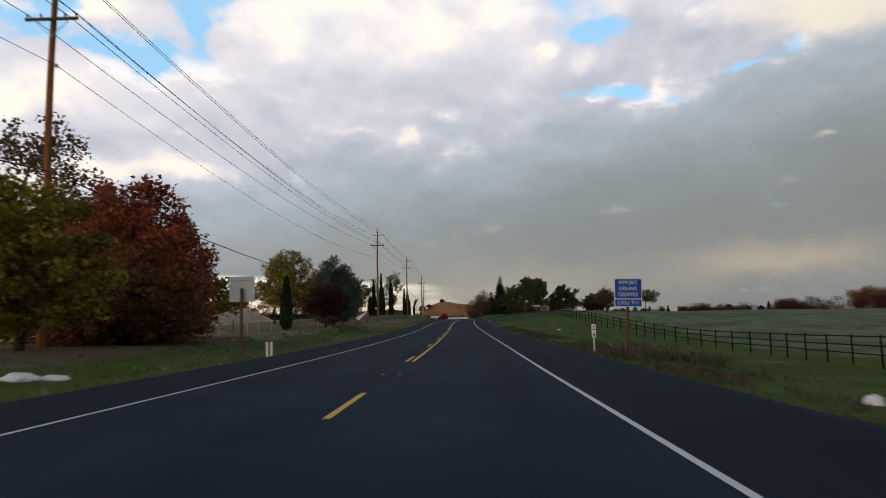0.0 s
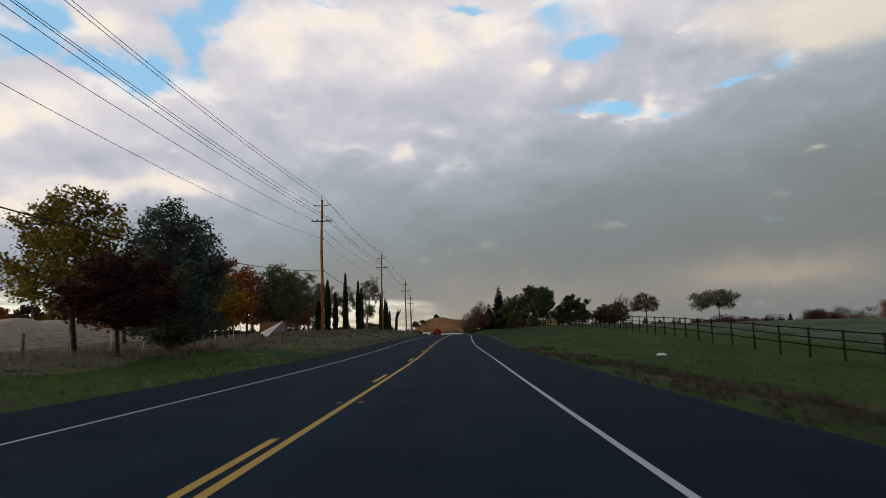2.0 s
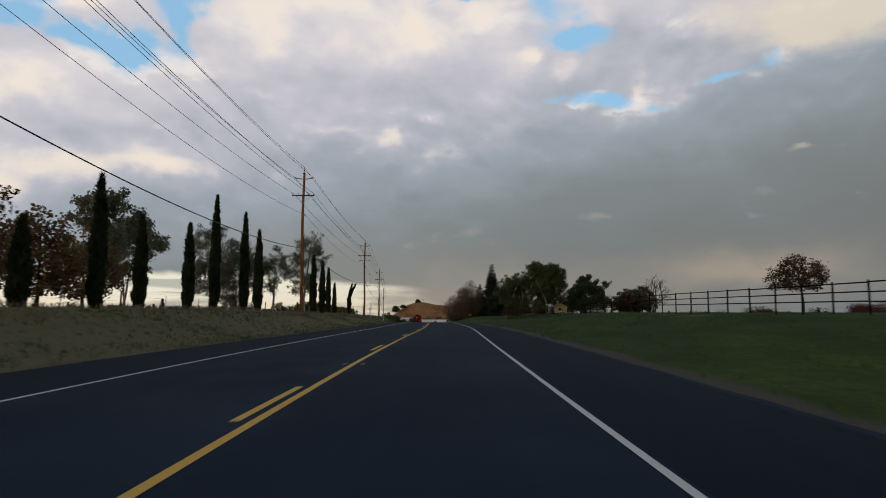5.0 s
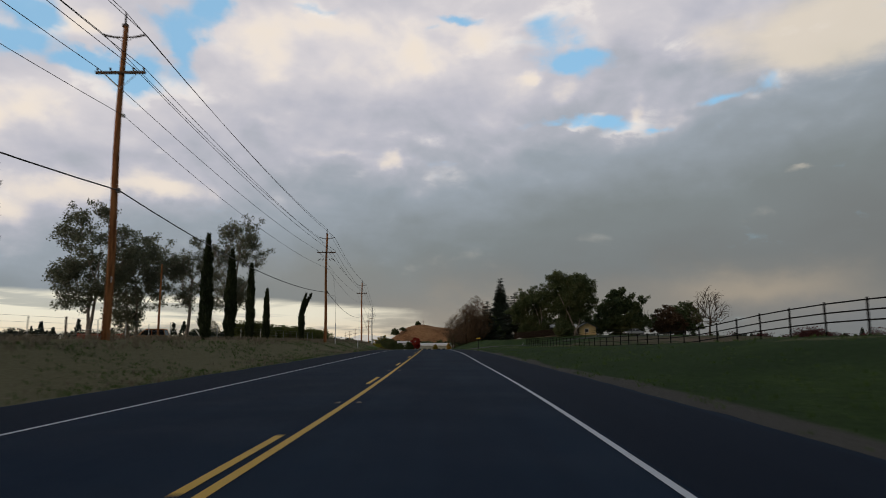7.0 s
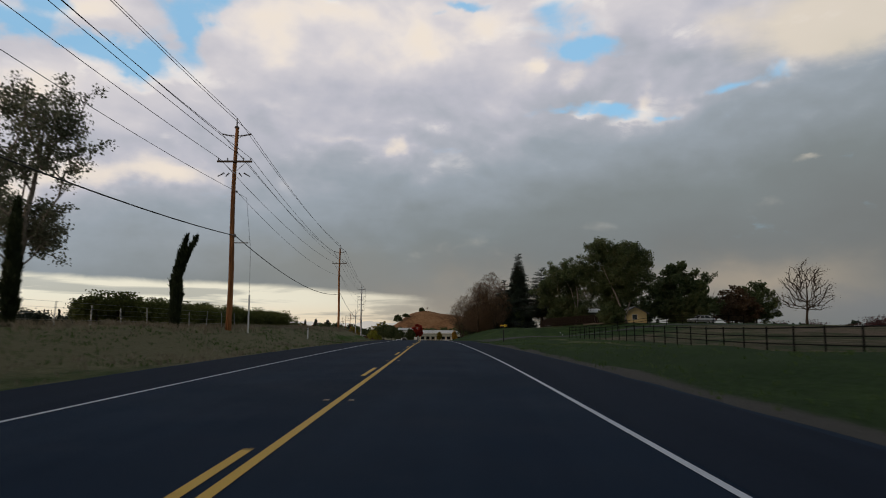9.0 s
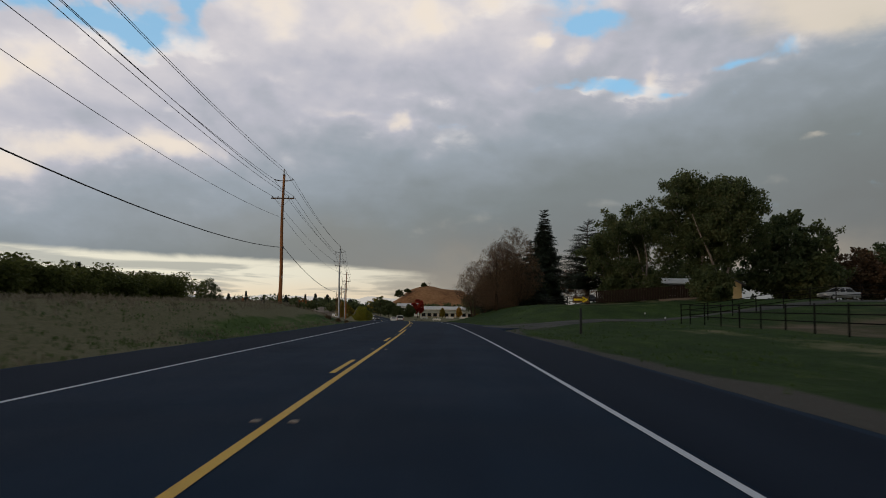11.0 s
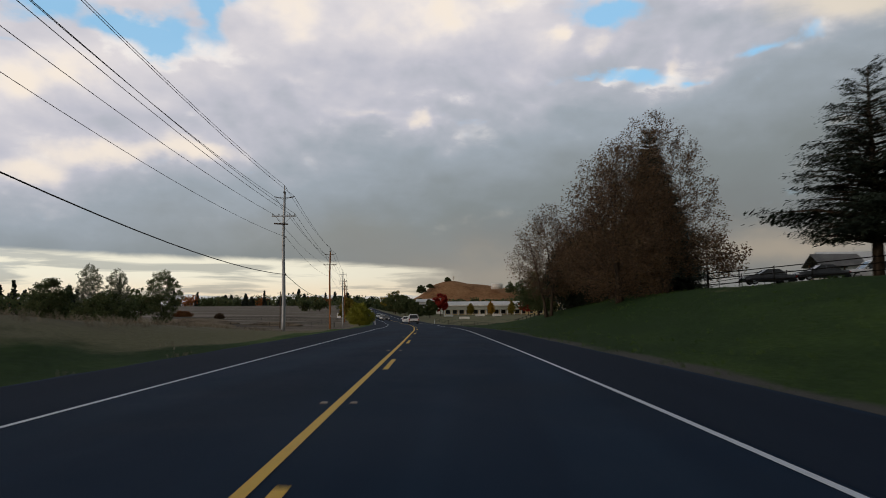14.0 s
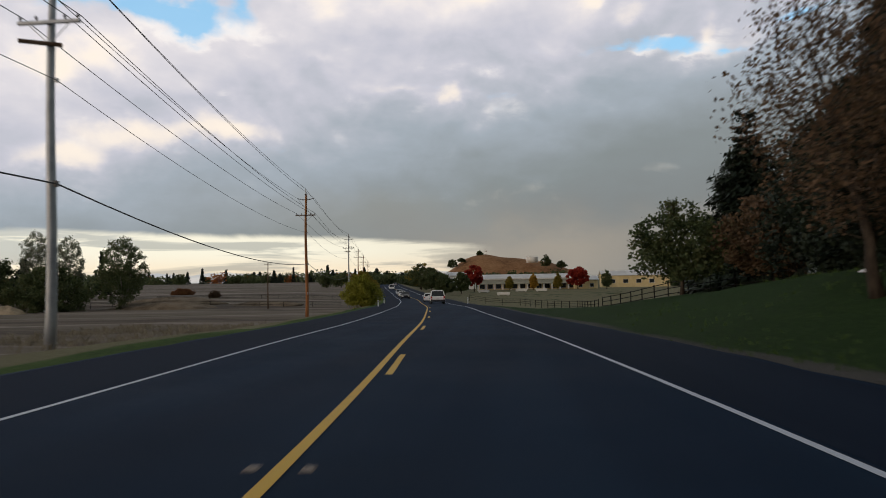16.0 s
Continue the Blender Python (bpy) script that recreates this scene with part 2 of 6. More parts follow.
def ground_colour(n, place, where):
    def field(name):
        node = n.add("ShaderNodeAttribute")
        node.attribute_name = name
        return node.outputs["Fac"]

    long = n.mix(1.0, where, (1.0, 0.35, 1.0), "MULTIPLY")
    big = n.noise(where, 0.06, 4)
    mid = n.noise(long, 0.55, 5, 0.6)
    fine = n.noise(where, 7.0, 4, 0.65)
    tiny = n.noise(where, 38.0, 3, 0.6)
    grass = n.ramp(n.math("ADD", n.math("MULTIPLY", fine, 0.6), n.math("MULTIPLY", tiny, 0.4)), ((0.3, (0.009, 0.022, 0.006)), (0.5, (0.019, 0.044, 0.011)), (0.7, (0.040, 0.075, 0.021))))
    lush = n.mix(n.step(0.3, 0.7, fine), (0.058, 0.108, 0.019), (0.118, 0.180, 0.042))
    grass = n.mix(n.math("MULTIPLY", n.step(0.12, 0.92, n.math("ADD", field("lush"), n.math("MULTIPLY", n.math("SUBTRACT", mid, 0.5), 1.0))), 0.8), grass, lush)
    pale = n.ramp(n.math("ADD", n.math("MULTIPLY", fine, 0.5), n.math("MULTIPLY", tiny, 0.5)), ((0.3, (0.092, 0.088, 0.046)), (0.55, (0.178, 0.166, 0.098)), (0.75, (0.28, 0.258, 0.168))))
    pale = n.mix(n.math("MULTIPLY", field("ridged"), 0.7), pale, (0.165, 0.135, 0.120))
    rows = n.noise(n.mix(1.0, where, (0.10, 1.0, 1.0), "MULTIPLY"), 0.075, 7, 0.72, 0.5)
    pale = n.mix(n.math("MULTIPLY", n.math("MULTIPLY", n.step(0.50, 0.58, rows), field("ridged")), 0.75), pale, (0.075, 0.056, 0.045))
    pale = n.mix(n.math("MULTIPLY", n.math("MULTIPLY", n.step(0.48, 0.38, rows), field("ridged")), 0.75), pale, (0.36, 0.30, 0.27))
    dirt = n.ramp(n.math("ADD", n.math("MULTIPLY", mid, 0.5), n.math("MULTIPLY", tiny, 0.5)), ((0.3, (0.085, 0.060, 0.042)), (0.55, (0.14, 0.105, 0.078)), (0.75, (0.21, 0.17, 0.13))))
    gravel = n.ramp(n.noise(where, 60, 2), ((0.3, (0.040, 0.039, 0.037)), (0.55, (0.090, 0.087, 0.081)), (0.75, (0.17, 0.164, 0.152))))
    wet = n.mix(n.step(0.38, 0.62, n.math("ADD", n.math("MULTIPLY", mid, 0.6), n.math("MULTIPLY", n.noise(n.mix(1.0, where, (1.0, 0.2, 1.0), "MULTIPLY"), 0.12, 6, 0.65), 0.4))), (0.062, 0.098, 0.050), (0.155, 0.178, 0.118))
    unsure = n.math("ADD", n.math("MULTIPLY", n.math("SUBTRACT", mid, 0.5), 0.9), n.math("MULTIPLY", n.math("SUBTRACT", big, 0.5), 0.9))
    out = n.mix(n.step(0.35, 0.65, n.math("ADD", field("dry"), unsure)), grass, pale)
    out = n.mix(n.step(0.35, 0.65, n.math("ADD", field("meadow"), n.math("MULTIPLY", unsure, 0.5))), out, wet)
    out = n.mix(n.step(0.35, 0.65, n.math("ADD", field("bare"), n.math("MULTIPLY", unsure, 0.6))), out, dirt)
    return n.mix(n.step(0.35, 0.65, n.math("ADD", field("gravel"), n.math("MULTIPLY", n.math("SUBTRACT", mid, 0.5), 0.7))), out, gravel)


def line_paint(name, colour, worn):
    def build(n, place, where):
        chips = n.math("ADD", n.math("MULTIPLY", n.noise(where, 4, 4), 0.5), n.math("MULTIPLY", n.noise(where, 45, 3), 0.5))
        return n.mix(n.step(0.56, 0.66, chips), colour, worn)

    return material(name, build, 0.6, 0, lambda n, p, w: (n.noise(w, 90, 2), 0.4, 0.004), 0.4)


M = {
    "asphalt": material("asphalt", asphalt_colour, lambda n, p, w: n.math("ADD", 0.75, n.math("MULTIPLY", n.noise(w, 0.5, 3), 0.25)), 0, lambda n, p, w: (n.noise(w, 70, 3, 0.7), 0.5, 0.012), 0.085),
    "shoulder": material("shoulder", lambda n, p, w: n.mix(n.step(0.35, 0.7, n.math("ADD", n.math("MULTIPLY", n.noise(n.mix(1.0, w, (1.0, 0.06, 1.0), "MULTIPLY"), 1.1, 4), 0.6), n.math("MULTIPLY", n.noise(w, 80, 2), 0.4))), (0.0060, 0.0130, 0.0290), (0.0115, 0.0210, 0.041)), 0.9, 0, lambda n, p, w: (n.noise(w, 70, 3, 0.7), 0.5, 0.012), 0.07),
    "ground": material("ground", ground_colour, 0.95, 0, lambda n, p, w: (n.math("ADD", n.noise(w, 5, 4, 0.65), n.math("MULTIPLY", n.noise(w, 30, 3), 0.5)), 0.9, 0.10), 0.1),
    "yellow_line": line_paint("yellow_line", (0.60, 0.355, 0.010), (0.38, 0.225, 0.018)),
    "white_line": line_paint("white_line", (0.56, 0.60, 0.68), (0.34, 0.37, 0.42)),
    "stud": speckled("stud", (0.15, 0.11, 0.08), (0.26, 0.21, 0.16), 20, 90, 0.4),
    "pole_wood": bark("pole_wood", (0.13, 0.052, 0.022), (0.42, 0.185, 0.075), 0.06),
    "arm_wood": bark("arm_wood", (0.07, 0.045, 0.03), (0.15, 0.10, 0.07), 1.0),
    "galvanised": speckled("galvanised", (0.30, 0.32, 0.34), (0.42, 0.44, 0.46), 2, 30, 0.45, 0.5),
    "insulator": speckled("insulator", (0.06, 0.05, 0.05), (0.14, 0.13, 0.13), 9, 50, 0.3),
    "wire": speckled("wire", (0.012, 0.012, 0.013), (0.03, 0.03, 0.03), 2, 40, 0.5),
    "fence_black": speckled("fence_black", (0.005, 0.005, 0.005), (0.014, 0.013, 0.012), 2, 30, 0.9, 0, 0.3, 0.1),
    "grey_wood": bark("grey_wood", (0.085, 0.070, 0.055), (0.20, 0.17, 0.14), 0.2),
    "post_wood": bark("post_wood", (0.07, 0.04, 0.024), (0.15, 0.09, 0.055), 0.15),
    "sign_blue": speckled("sign_blue", (0.006, 0.06, 0.34), (0.012, 0.085, 0.42), 3, 40, 0.35, 0, 0.05),
    "sign_white": speckled("sign_white", (0.66, 0.67, 0.68), (0.78, 0.78, 0.78), 3, 40, 0.4, 0, 0.05),
    "sign_back": speckled("sign_back", (0.46, 0.48, 0.50), (0.58, 0.60, 0.62), 3, 30, 0.5, 0.0, 0.1),
    "sign_yellow": speckled("sign_yellow", (0.78, 0.52, 0.0), (0.88, 0.62, 0.02), 3, 40, 0.4, 0, 0.05),
    "sign_brown": speckled("sign_brown", (0.13, 0.058, 0.035), (0.19, 0.088, 0.055), 3, 40, 0.6),
    "sign_mauve": speckled("sign_mauve", (0.12, 0.10, 0.13), (0.18, 0.15, 0.19), 3, 40, 0.6),
    "black_paint": speckled("black_paint", (0.012, 0.012, 0.012), (0.03, 0.03, 0.03), 4, 50, 0.5),
    "bark_dark": bark("bark_dark", (0.028, 0.021, 0.016), (0.085, 0.066, 0.05)),
    "bark_grey": bark("bark_grey", (0.06, 0.052, 0.045), (0.15, 0.13, 0.11)),
    "bark_pale": bark("bark_pale", (0.13, 0.11, 0.09), (0.33, 0.285, 0.24)),
    "leaf_red": leaf("leaf_red", ((0.13, 0.030, 0.026), (0.27, 0.060, 0.034), (0.36, 0.115, 0.048), (0.32, 0.165, 0.055))),
    "leaf_rust": leaf("leaf_rust", ((0.083, 0.030, 0.015), (0.225, 0.072, 0.022), (0.405, 0.143, 0.038), (0.255, 0.150, 0.045))),
    "leaf_rust_dark": leaf("leaf_rust_dark", ((0.065, 0.030, 0.018), (0.155, 0.062, 0.026), (0.25, 0.105, 0.038), (0.20, 0.125, 0.042))),
    "leaf_olive_gold": leaf("leaf_olive_gold", ((0.060, 0.063, 0.015), (0.158, 0.135, 0.024), (0.345, 0.247, 0.038), (0.165, 0.150, 0.030))),
    "leaf_gold": leaf("leaf_gold", ((0.111, 0.065, 0.013), (0.325, 0.176, 0.021), (0.468, 0.273, 0.039), (0.234, 0.130, 0.026))),
    "leaf_green": leaf("leaf_green", ((0.033, 0.051, 0.023), (0.070, 0.096, 0.040), (0.110, 0.134, 0.056), (0.122, 0.110, 0.048)), 0.42),
    "sign_bright": speckled("sign_bright", (0.84, 0.84, 0.84), (0.92, 0.92, 0.91), 3, 40, 0.5, 0, 0.05),
    "leaf_alder": leaf("leaf_alder", ((0.054, 0.038, 0.026), (0.115, 0.074, 0.045), (0.170, 0.108, 0.063), (0.095, 0.079, 0.041))),
    "leaf_tan": leaf("leaf_tan", ((0.06, 0.042, 0.024), (0.14, 0.088, 0.046), (0.21, 0.135, 0.066), (0.10, 0.096, 0.042))),
    "tarp": speckled("tarp", (0.26, 0.20, 0.13), (0.40, 0.32, 0.22), 1.5, 12, 0.6),
    "mound": speckled("mound", (0.10, 0.075, 0.05), (0.24, 0.19, 0.14), 0.35, 4, 0.95, 0, 0.8, 0.1),
    "leaf_grove": leaf("leaf_grove", ((0.046, 0.060, 0.017), (0.105, 0.122, 0.034), (0.175, 0.180, 0.055))),
    "stucco_dark": speckled("stucco_dark", (0.10, 0.085, 0.07), (0.16, 0.14, 0.12), 1.2, 18, 0.9),
    "leaf_silver": leaf("leaf_silver", ((0.046, 0.062, 0.052), (0.095, 0.122, 0.098), (0.170, 0.200, 0.165))),
    "leaf_gum": leaf("leaf_gum", ((0.085, 0.100, 0.068), (0.175, 0.190, 0.130), (0.28, 0.275, 0.19)), 0.5),
    "leaf_cypress": leaf("leaf_cypress", ((0.016, 0.024, 0.012), (0.034, 0.047, 0.021), (0.058, 0.072, 0.032)), 0.15),
    "leaf_conifer": leaf("leaf_conifer", ((0.009, 0.016, 0.012), (0.020, 0.031, 0.020), (0.037, 0.052, 0.032)), 0.1),
    "leaf_wine": leaf("leaf_wine", ((0.028, 0.013, 0.014), (0.068, 0.022, 0.024), (0.115, 0.038, 0.032))),
    "leaf_brown": leaf("leaf_brown", ((0.034, 0.024, 0.016), (0.080, 0.049, 0.029), (0.130, 0.078, 0.042), (0.064, 0.057, 0.028))),
    "leaf_yellowgreen": leaf("leaf_yellowgreen", ((0.10, 0.115, 0.016), (0.24, 0.24, 0.03), (0.36, 0.33, 0.045))),
    "leaf_scarlet": leaf("leaf_scarlet", ((0.16, 0.016, 0.014), (0.34, 0.03, 0.022), (0.45, 0.07, 0.03))),
    "blade_green": leaf("blade_green", ((0.042, 0.076, 0.020), (0.070, 0.120, 0.032), (0.110, 0.160, 0.050)), 0.5),
    "blade_brown": leaf("blade_brown", ((0.040, 0.035, 0.024), (0.074, 0.062, 0.040), (0.118, 0.102, 0.064), (0.055, 0.068, 0.030)), 0.4),
    "blade_dry": leaf("blade_dry", ((0.12, 0.105, 0.072), (0.22, 0.19, 0.135), (0.33, 0.295, 0.22)), 0.45),
    "sand": material("sand", lambda n, p, w: n.ramp(n.math("ADD", n.math("MULTIPLY", n.noise(w, 0.35, 5), 0.5), n.math("MULTIPLY", n.noise(n.mix(1.0, w, (1.0, 1.0, 5.0), "MULTIPLY"), 1.2, 5), 0.5)), ((0.32, (0.30, 0.240, 0.185)), (0.5, (0.54, 0.450, 0.355)), (0.7, (0.66, 0.570, 0.465)))), 0.95, 0, lambda n, p, w: (n.noise(w, 1.5, 6, 0.65), 1.0, 0.4), 0.1),
    "hill": material("hill", lambda n, p, w: n.ramp(n.math("ADD", n.math("MULTIPLY", n.noise(w, 0.03, 5), 0.6), n.math("MULTIPLY", n.noise(w, 0.3, 4), 0.4)), ((0.35, (0.13, 0.065, 0.03)), (0.5, (0.26, 0.135, 0.065)), (0.68, (0.36, 0.21, 0.11)))), 0.95, 0, None, 0.1),
    "white_wall": speckled("white_wall", (0.66, 0.64, 0.60), (0.78, 0.76, 0.72), 0.4, 9, 0.8),
    "cream_wall": speckled("cream_wall", (0.60, 0.47, 0.24), (0.72, 0.58, 0.32), 0.6, 9, 0.8),
    "roof_pale": speckled("roof_pale", (0.52, 0.53, 0.54), (0.66, 0.66, 0.66), 0.3, 6, 0.6),
    "roof_sage": speckled("roof_sage", (0.21, 0.20, 0.15), (0.32, 0.31, 0.24), 0.4, 8, 0.8),
    "roof_grey": speckled("roof_grey", (0.10, 0.10, 0.105), (0.20, 0.20, 0.20), 0.6, 12, 0.8),
    "dark_glass": speckled("dark_glass", (0.012, 0.014, 0.017), (0.03, 0.034, 0.04), 0.7, 5, 0.08, 0, 0.02, 0.6),
    "car_white": speckled("car_white", (0.70, 0.70, 0.71), (0.76, 0.76, 0.77), 2, 8, 0.22, 0, 0.0, 0.6),
    "car_dark": speckled("car_dark", (0.018, 0.018, 0.022), (0.03, 0.03, 0.036), 2, 8, 0.22, 0, 0.0, 0.6),
    "car_silver": speckled("car_silver", (0.33, 0.34, 0.36), (0.40, 0.41, 0.43), 2, 8, 0.3, 0.6, 0.0),
    "tyre": speckled("tyre", (0.012, 0.012, 0.012), (0.03, 0.03, 0.03), 8, 60, 0.85),
    "tail_red": speckled("tail_red", (0.30, 0.012, 0.010), (0.42, 0.02, 0.016), 6, 50, 0.2),
    "plastic_dark": speckled("plastic_dark", (0.02, 0.02, 0.022), (0.045, 0.045, 0.048), 5, 60, 0.6),
    "plastic_bag": speckled("plastic_bag", (0.62, 0.63, 0.68), (0.80, 0.80, 0.82), 6, 30, 0.4),
    "machine_red": speckled("machine_red", (0.26, 0.045, 0.025), (0.36, 0.07, 0.04), 0.6, 8, 0.6),
    "machine_orange": speckled("machine_orange", (0.40, 0.13, 0.03), (0.52, 0.19, 0.05), 0.6, 8, 0.6),
    "driveway": speckled("driveway", (0.045, 0.048, 0.050), (0.085, 0.086, 0.084), 0.5, 25, 0.9, 0, 0.5, 0.1),
    "fence_brown": bark("fence_brown", (0.012, 0.008, 0.006), (0.030, 0.020, 0.014), 0.15),
    "terracotta": speckled("terracotta", (0.13, 0.10, 0.078), (0.20, 0.16, 0.125), 1.5, 20, 0.85),
}

# ---------------------------------------------------------------- shape of the land


def curve(*table):
    """A smooth curve through (at, value) pairs, level beyond its ends."""
    at, value = np.array(table, float).T
    slope = np.gradient(value, at)

    def read(v):
        v = min(max(v, at[0]), at[-1])
        i = min(int(np.searchsorted(at, v, "right")) - 1, len(at) - 2)
        h = at[i + 1] - at[i]
        s = (v - at[i]) / h
        a, b, c, d = (1 + 2 * s) * (1 - s) ** 2, s * (1 - s) ** 2, s * s * (3 - 2 * s), s * s * (s - 1)
        return float(a * value[i] + b * h * slope[i] + c * value[i + 1] + d * h * slope[i + 1])

    return read


def ease(lo, hi, v):
    s = min(max((v - lo) / (hi - lo), 0.0), 1.0)
    return s * s * (3 - 2 * s)


road_x = curve((-60, -1.5), (0, -1.50), (18.3, -1.49), (36.6, -1.47), (54.9, -1.56), (73.2, -1.63), (100.65, -1.88), (117, -1.83), (132, -1.66), (151, -1.40), (173.9, -1.58), (201.3, -1.91), (224.2, -2.43), (242.5, -2.85), (260.8, -3.44), (279.1, -4.20), (297.4, -5.30), (315.7, -6.53), (326, -7.25), (334, -7.96), (347.7, -9.22), (363, -10.89), (378, -12.6), (399, -15.43), (416, -18.01), (440, -21.62), (470, -27.43), (510, -35.43), (576, -48.97), (800, -93), (4000, -700))
road_z = curve((-60, -0.62), (0, -0.683), (22.9, -0.853), (45.75, -0.932), (68.6, -0.908), (91.5, -0.756), (119, -0.364), (146.4, -0.115), (173.9, 0.043), (201.3, 0.18), (228.75, 0.133), (256.2, -0.093), (283.65, -0.393), (306.5, -0.796), (324.8, -1.157), (334, -1.37), (347.7, -1.77), (363, -2.18), (378, -2.53), (399, -3.13), (416, -3.54), (440, -3.92), (470, -4.21), (510, -4.08), (576, -3.73), (640, -3.3), (823, -2.3), (1500, -1.9))
bank_left = curve((-55, 0.3), (0, 0.36), (30, 0.45), (77, 0.55), (95, 0.8), (110, 1.0), (116, 1.08), (140, 1.2), (169, 1.13), (190, 1.15), (210, 1.1), (225, 1.15), (255, 1.4), (283, 1.65), (305, 0.95), (326, 0.0), (340, -0.5), (365, -0.85), (391, -1.05), (455, -1.6), (640, -2.0))
far_left = curve((-52.9, -0.37), (84.57, -0.73), (111.53, 0.07), (187.3, 0.71), (266.48, 0.67), (307.16, 0.17), (362.16, -2.91), (408.78, -4.73), (546.03, -5), (1095.03, -4.38), (4114.53, -7.97))
fence_right = curve((-52.9, -1.5), (2, -1.6), (27.57, -1.95), (54.26, -2.15), (74.28, -1.32), (84.98, -0.68), (106.38, 0.09), (124.75, 0.64), (143.38, 0.95), (164.26, 1.2), (184.96, 0.8), (213.89, 0.5), (246.49, 0.26), (271.6, 0.32), (278.79, 0.44), (286.68, 1.24), (310.41, 1.5), (330.28, 1.04), (348.28, -0.12), (362.63, -1.46), (380.96, -3.22), (408.78, -4.54), (546.03, -4.8))
field_right = curve((-52.9, -0.55), (63.5, -0.4), (109, 0.48), (145, 0.95), (173, 0.8), (205, 0.62), (226, 0.8), (246, 1.35), (262, 1.85), (285, 2.4), (310, 2.75), (340, 2.6), (352, 2.4), (374, 0.88), (400, -2.66), (418, -4.33), (546, -4.68), (1095, -4.46), (4114, -7.55))


def land(x, y):
    """Height of the ground."""
    o, base = x - road_x(y), road_z(y)
    if abs(o) <= 5.9:
        return base - 0.22
    if o < 0:
        near = base - 0.10 + (bank_left(y) + 0.10) * ease(-6.7, -12.8, o)
        return near + (far_left(y) - near) * ease(-18.5, -44, o)
    near = base - 0.10 + (fence_right(y) - base + 0.10) * ease(6.7, 16.5, o)
    near += 0.15 * ease(7.5, 10.5, o) * ease(16, 12, o) * ease(118, 140, y) * (1 - ease(195, 225, y))
    near -= 0.46 * ease(14.2, 16.2, o) * ease(166, 186, y) * (1 - ease(212, 240, y)) * (1 - ease(17.5, 24, o))
    high = near + (field_right(y) - near) * ease(18.5, 38, o)
    return high - (high + 0.4 + 2.1 * ease(215, 300, y)) * ease(62, 150, o) * (1 - ease(390, 430, y))


class Geo:
    """Points and faces that become one mesh."""

    def __init__(self):
        self.v, self.f = [], []

    def face(self, *points):
        i = len(self.v)
        self.v += [tuple(p) for p in points]
        self.f.append(tuple(range(i, i + len(points))))

    def box(self, centre, size, turn=0.0, lean=0.0, taper=1.0):
        m = Matrix.Translation(centre) @ Matrix.Rotation(turn, 4, "Z") @ Matrix.Rotation(lean, 4, "Y")
        i = len(self.v)
        for c in (-0.5, 0.5):
            k = taper if c > 0 else 1.0
            for a, b in ((-0.5, -0.5), (0.5, -0.5), (0.5, 0.5), (-0.5, 0.5)):
                self.v.append(tuple(m @ Vector((a * size[0] * k, b * size[1] * k, c * size[2]))))
        self.f += [tuple(i + k for k in q) for q in ((3, 2, 1, 0), (4, 5, 6, 7), (0, 1, 5, 4), (1, 2, 6, 5), (2, 3, 7, 6), (3, 0, 4, 7))]
        return self

    def tube(self, points, radii, sides=6, cap=True):
        points = [Vector(p) for p in points]
        start = len(self.v)
        side = None
        for k, p in enumerate(points):
            way = (points[min(k + 1, len(points) - 1)] - points[max(k - 1, 0)]).normalized()
            if side is None:
                side = way.orthogonal().normalized()
            side = (side - way * side.dot(way)).normalized()
            up = way.cross(side)
            r = radii[k] if isinstance(radii, (list, tuple)) else radii
            for s in range(sides):
                a = 2 * math.pi * s / sides
                self.v.append(tuple(p + side * (r * math.cos(a)) + up * (r * math.sin(a))))
        for k in range(len(points) - 1):
            for s in range(sides):
                a, b = start + k * sides + s, start + k * sides + (s + 1) % sides
                self.f.append((a, b, b + sides, a + sides))
        if cap:
            self.f.append(tuple(start + s for s in reversed(range(sides))))
            self.f.append(tuple(start + (len(points) - 1) * sides + s for s in range(sides)))
        return self

    def grid(self, rows):
        i, w = len(self.v), len(rows[0])
        for row in rows:
            self.v += [tuple(p) for p in row]
        for a in range(len(rows) - 1):
            for b in range(w - 1):
                k = i + a * w + b
                self.f.append((k, k + 1, k + w + 1, k + w))
        return self

    def mesh(self, name, mat, smooth=False):
        me = bpy.data.meshes.new(name)
        me.from_pydata(self.v, [], self.f)
        me.materials.append(mat)
        if smooth:
            me.polygons.foreach_set("use_smooth", [True] * len(me.polygons))
        me.update()
        return me


def rounded(geo, width, segments=1):
    """The same shape with bevelled edges, as a new Geo."""
    bm = bmesh.new()
    points = [bm.verts.new(p) for p in geo.v]
    for f in geo.f:
        bm.faces.new([points[k] for k in f])
    bmesh.ops.bevel(bm, geom=list(bm.edges), offset=width, segments=segments, affect="EDGES", clamp_overlap=True)
    out = Geo()
    bm.verts.index_update()
    out.v = [tuple(p.co) for p in bm.verts]
    out.f = [tuple(p.index for p in f.verts) for f in bm.faces]
    bm.free()
    return out


def part(name, geo, mat, parent, label="", smooth=False):
    ob = new(name, geo.mesh(name, M[mat], smooth))
    ob.parent = parent
    if label:
        ob["label"] = label
    return ob


def share(ob, parent, place=None):
    """Another piece on the same mesh."""
    other = new(ob.name.split(".")[0], ob.data)
    other.parent = parent
    if place is not None:
        other.matrix_basis = place
    return other


def thing(name, label, category, place=None, group="", kind=""):
    ob = new(name)
    ob.empty_display_size = 0.3
    if place is not None:
        ob.matrix_basis = place
    return tagged(ob, label, category, group, kind)


def structure(name, geo, mat, label, category, smooth=False):
    return tagged(new(name, geo.mesh(name, M[mat], smooth)), label, category, "", "structure")


# ---------------------------------------------------------------- ground and road


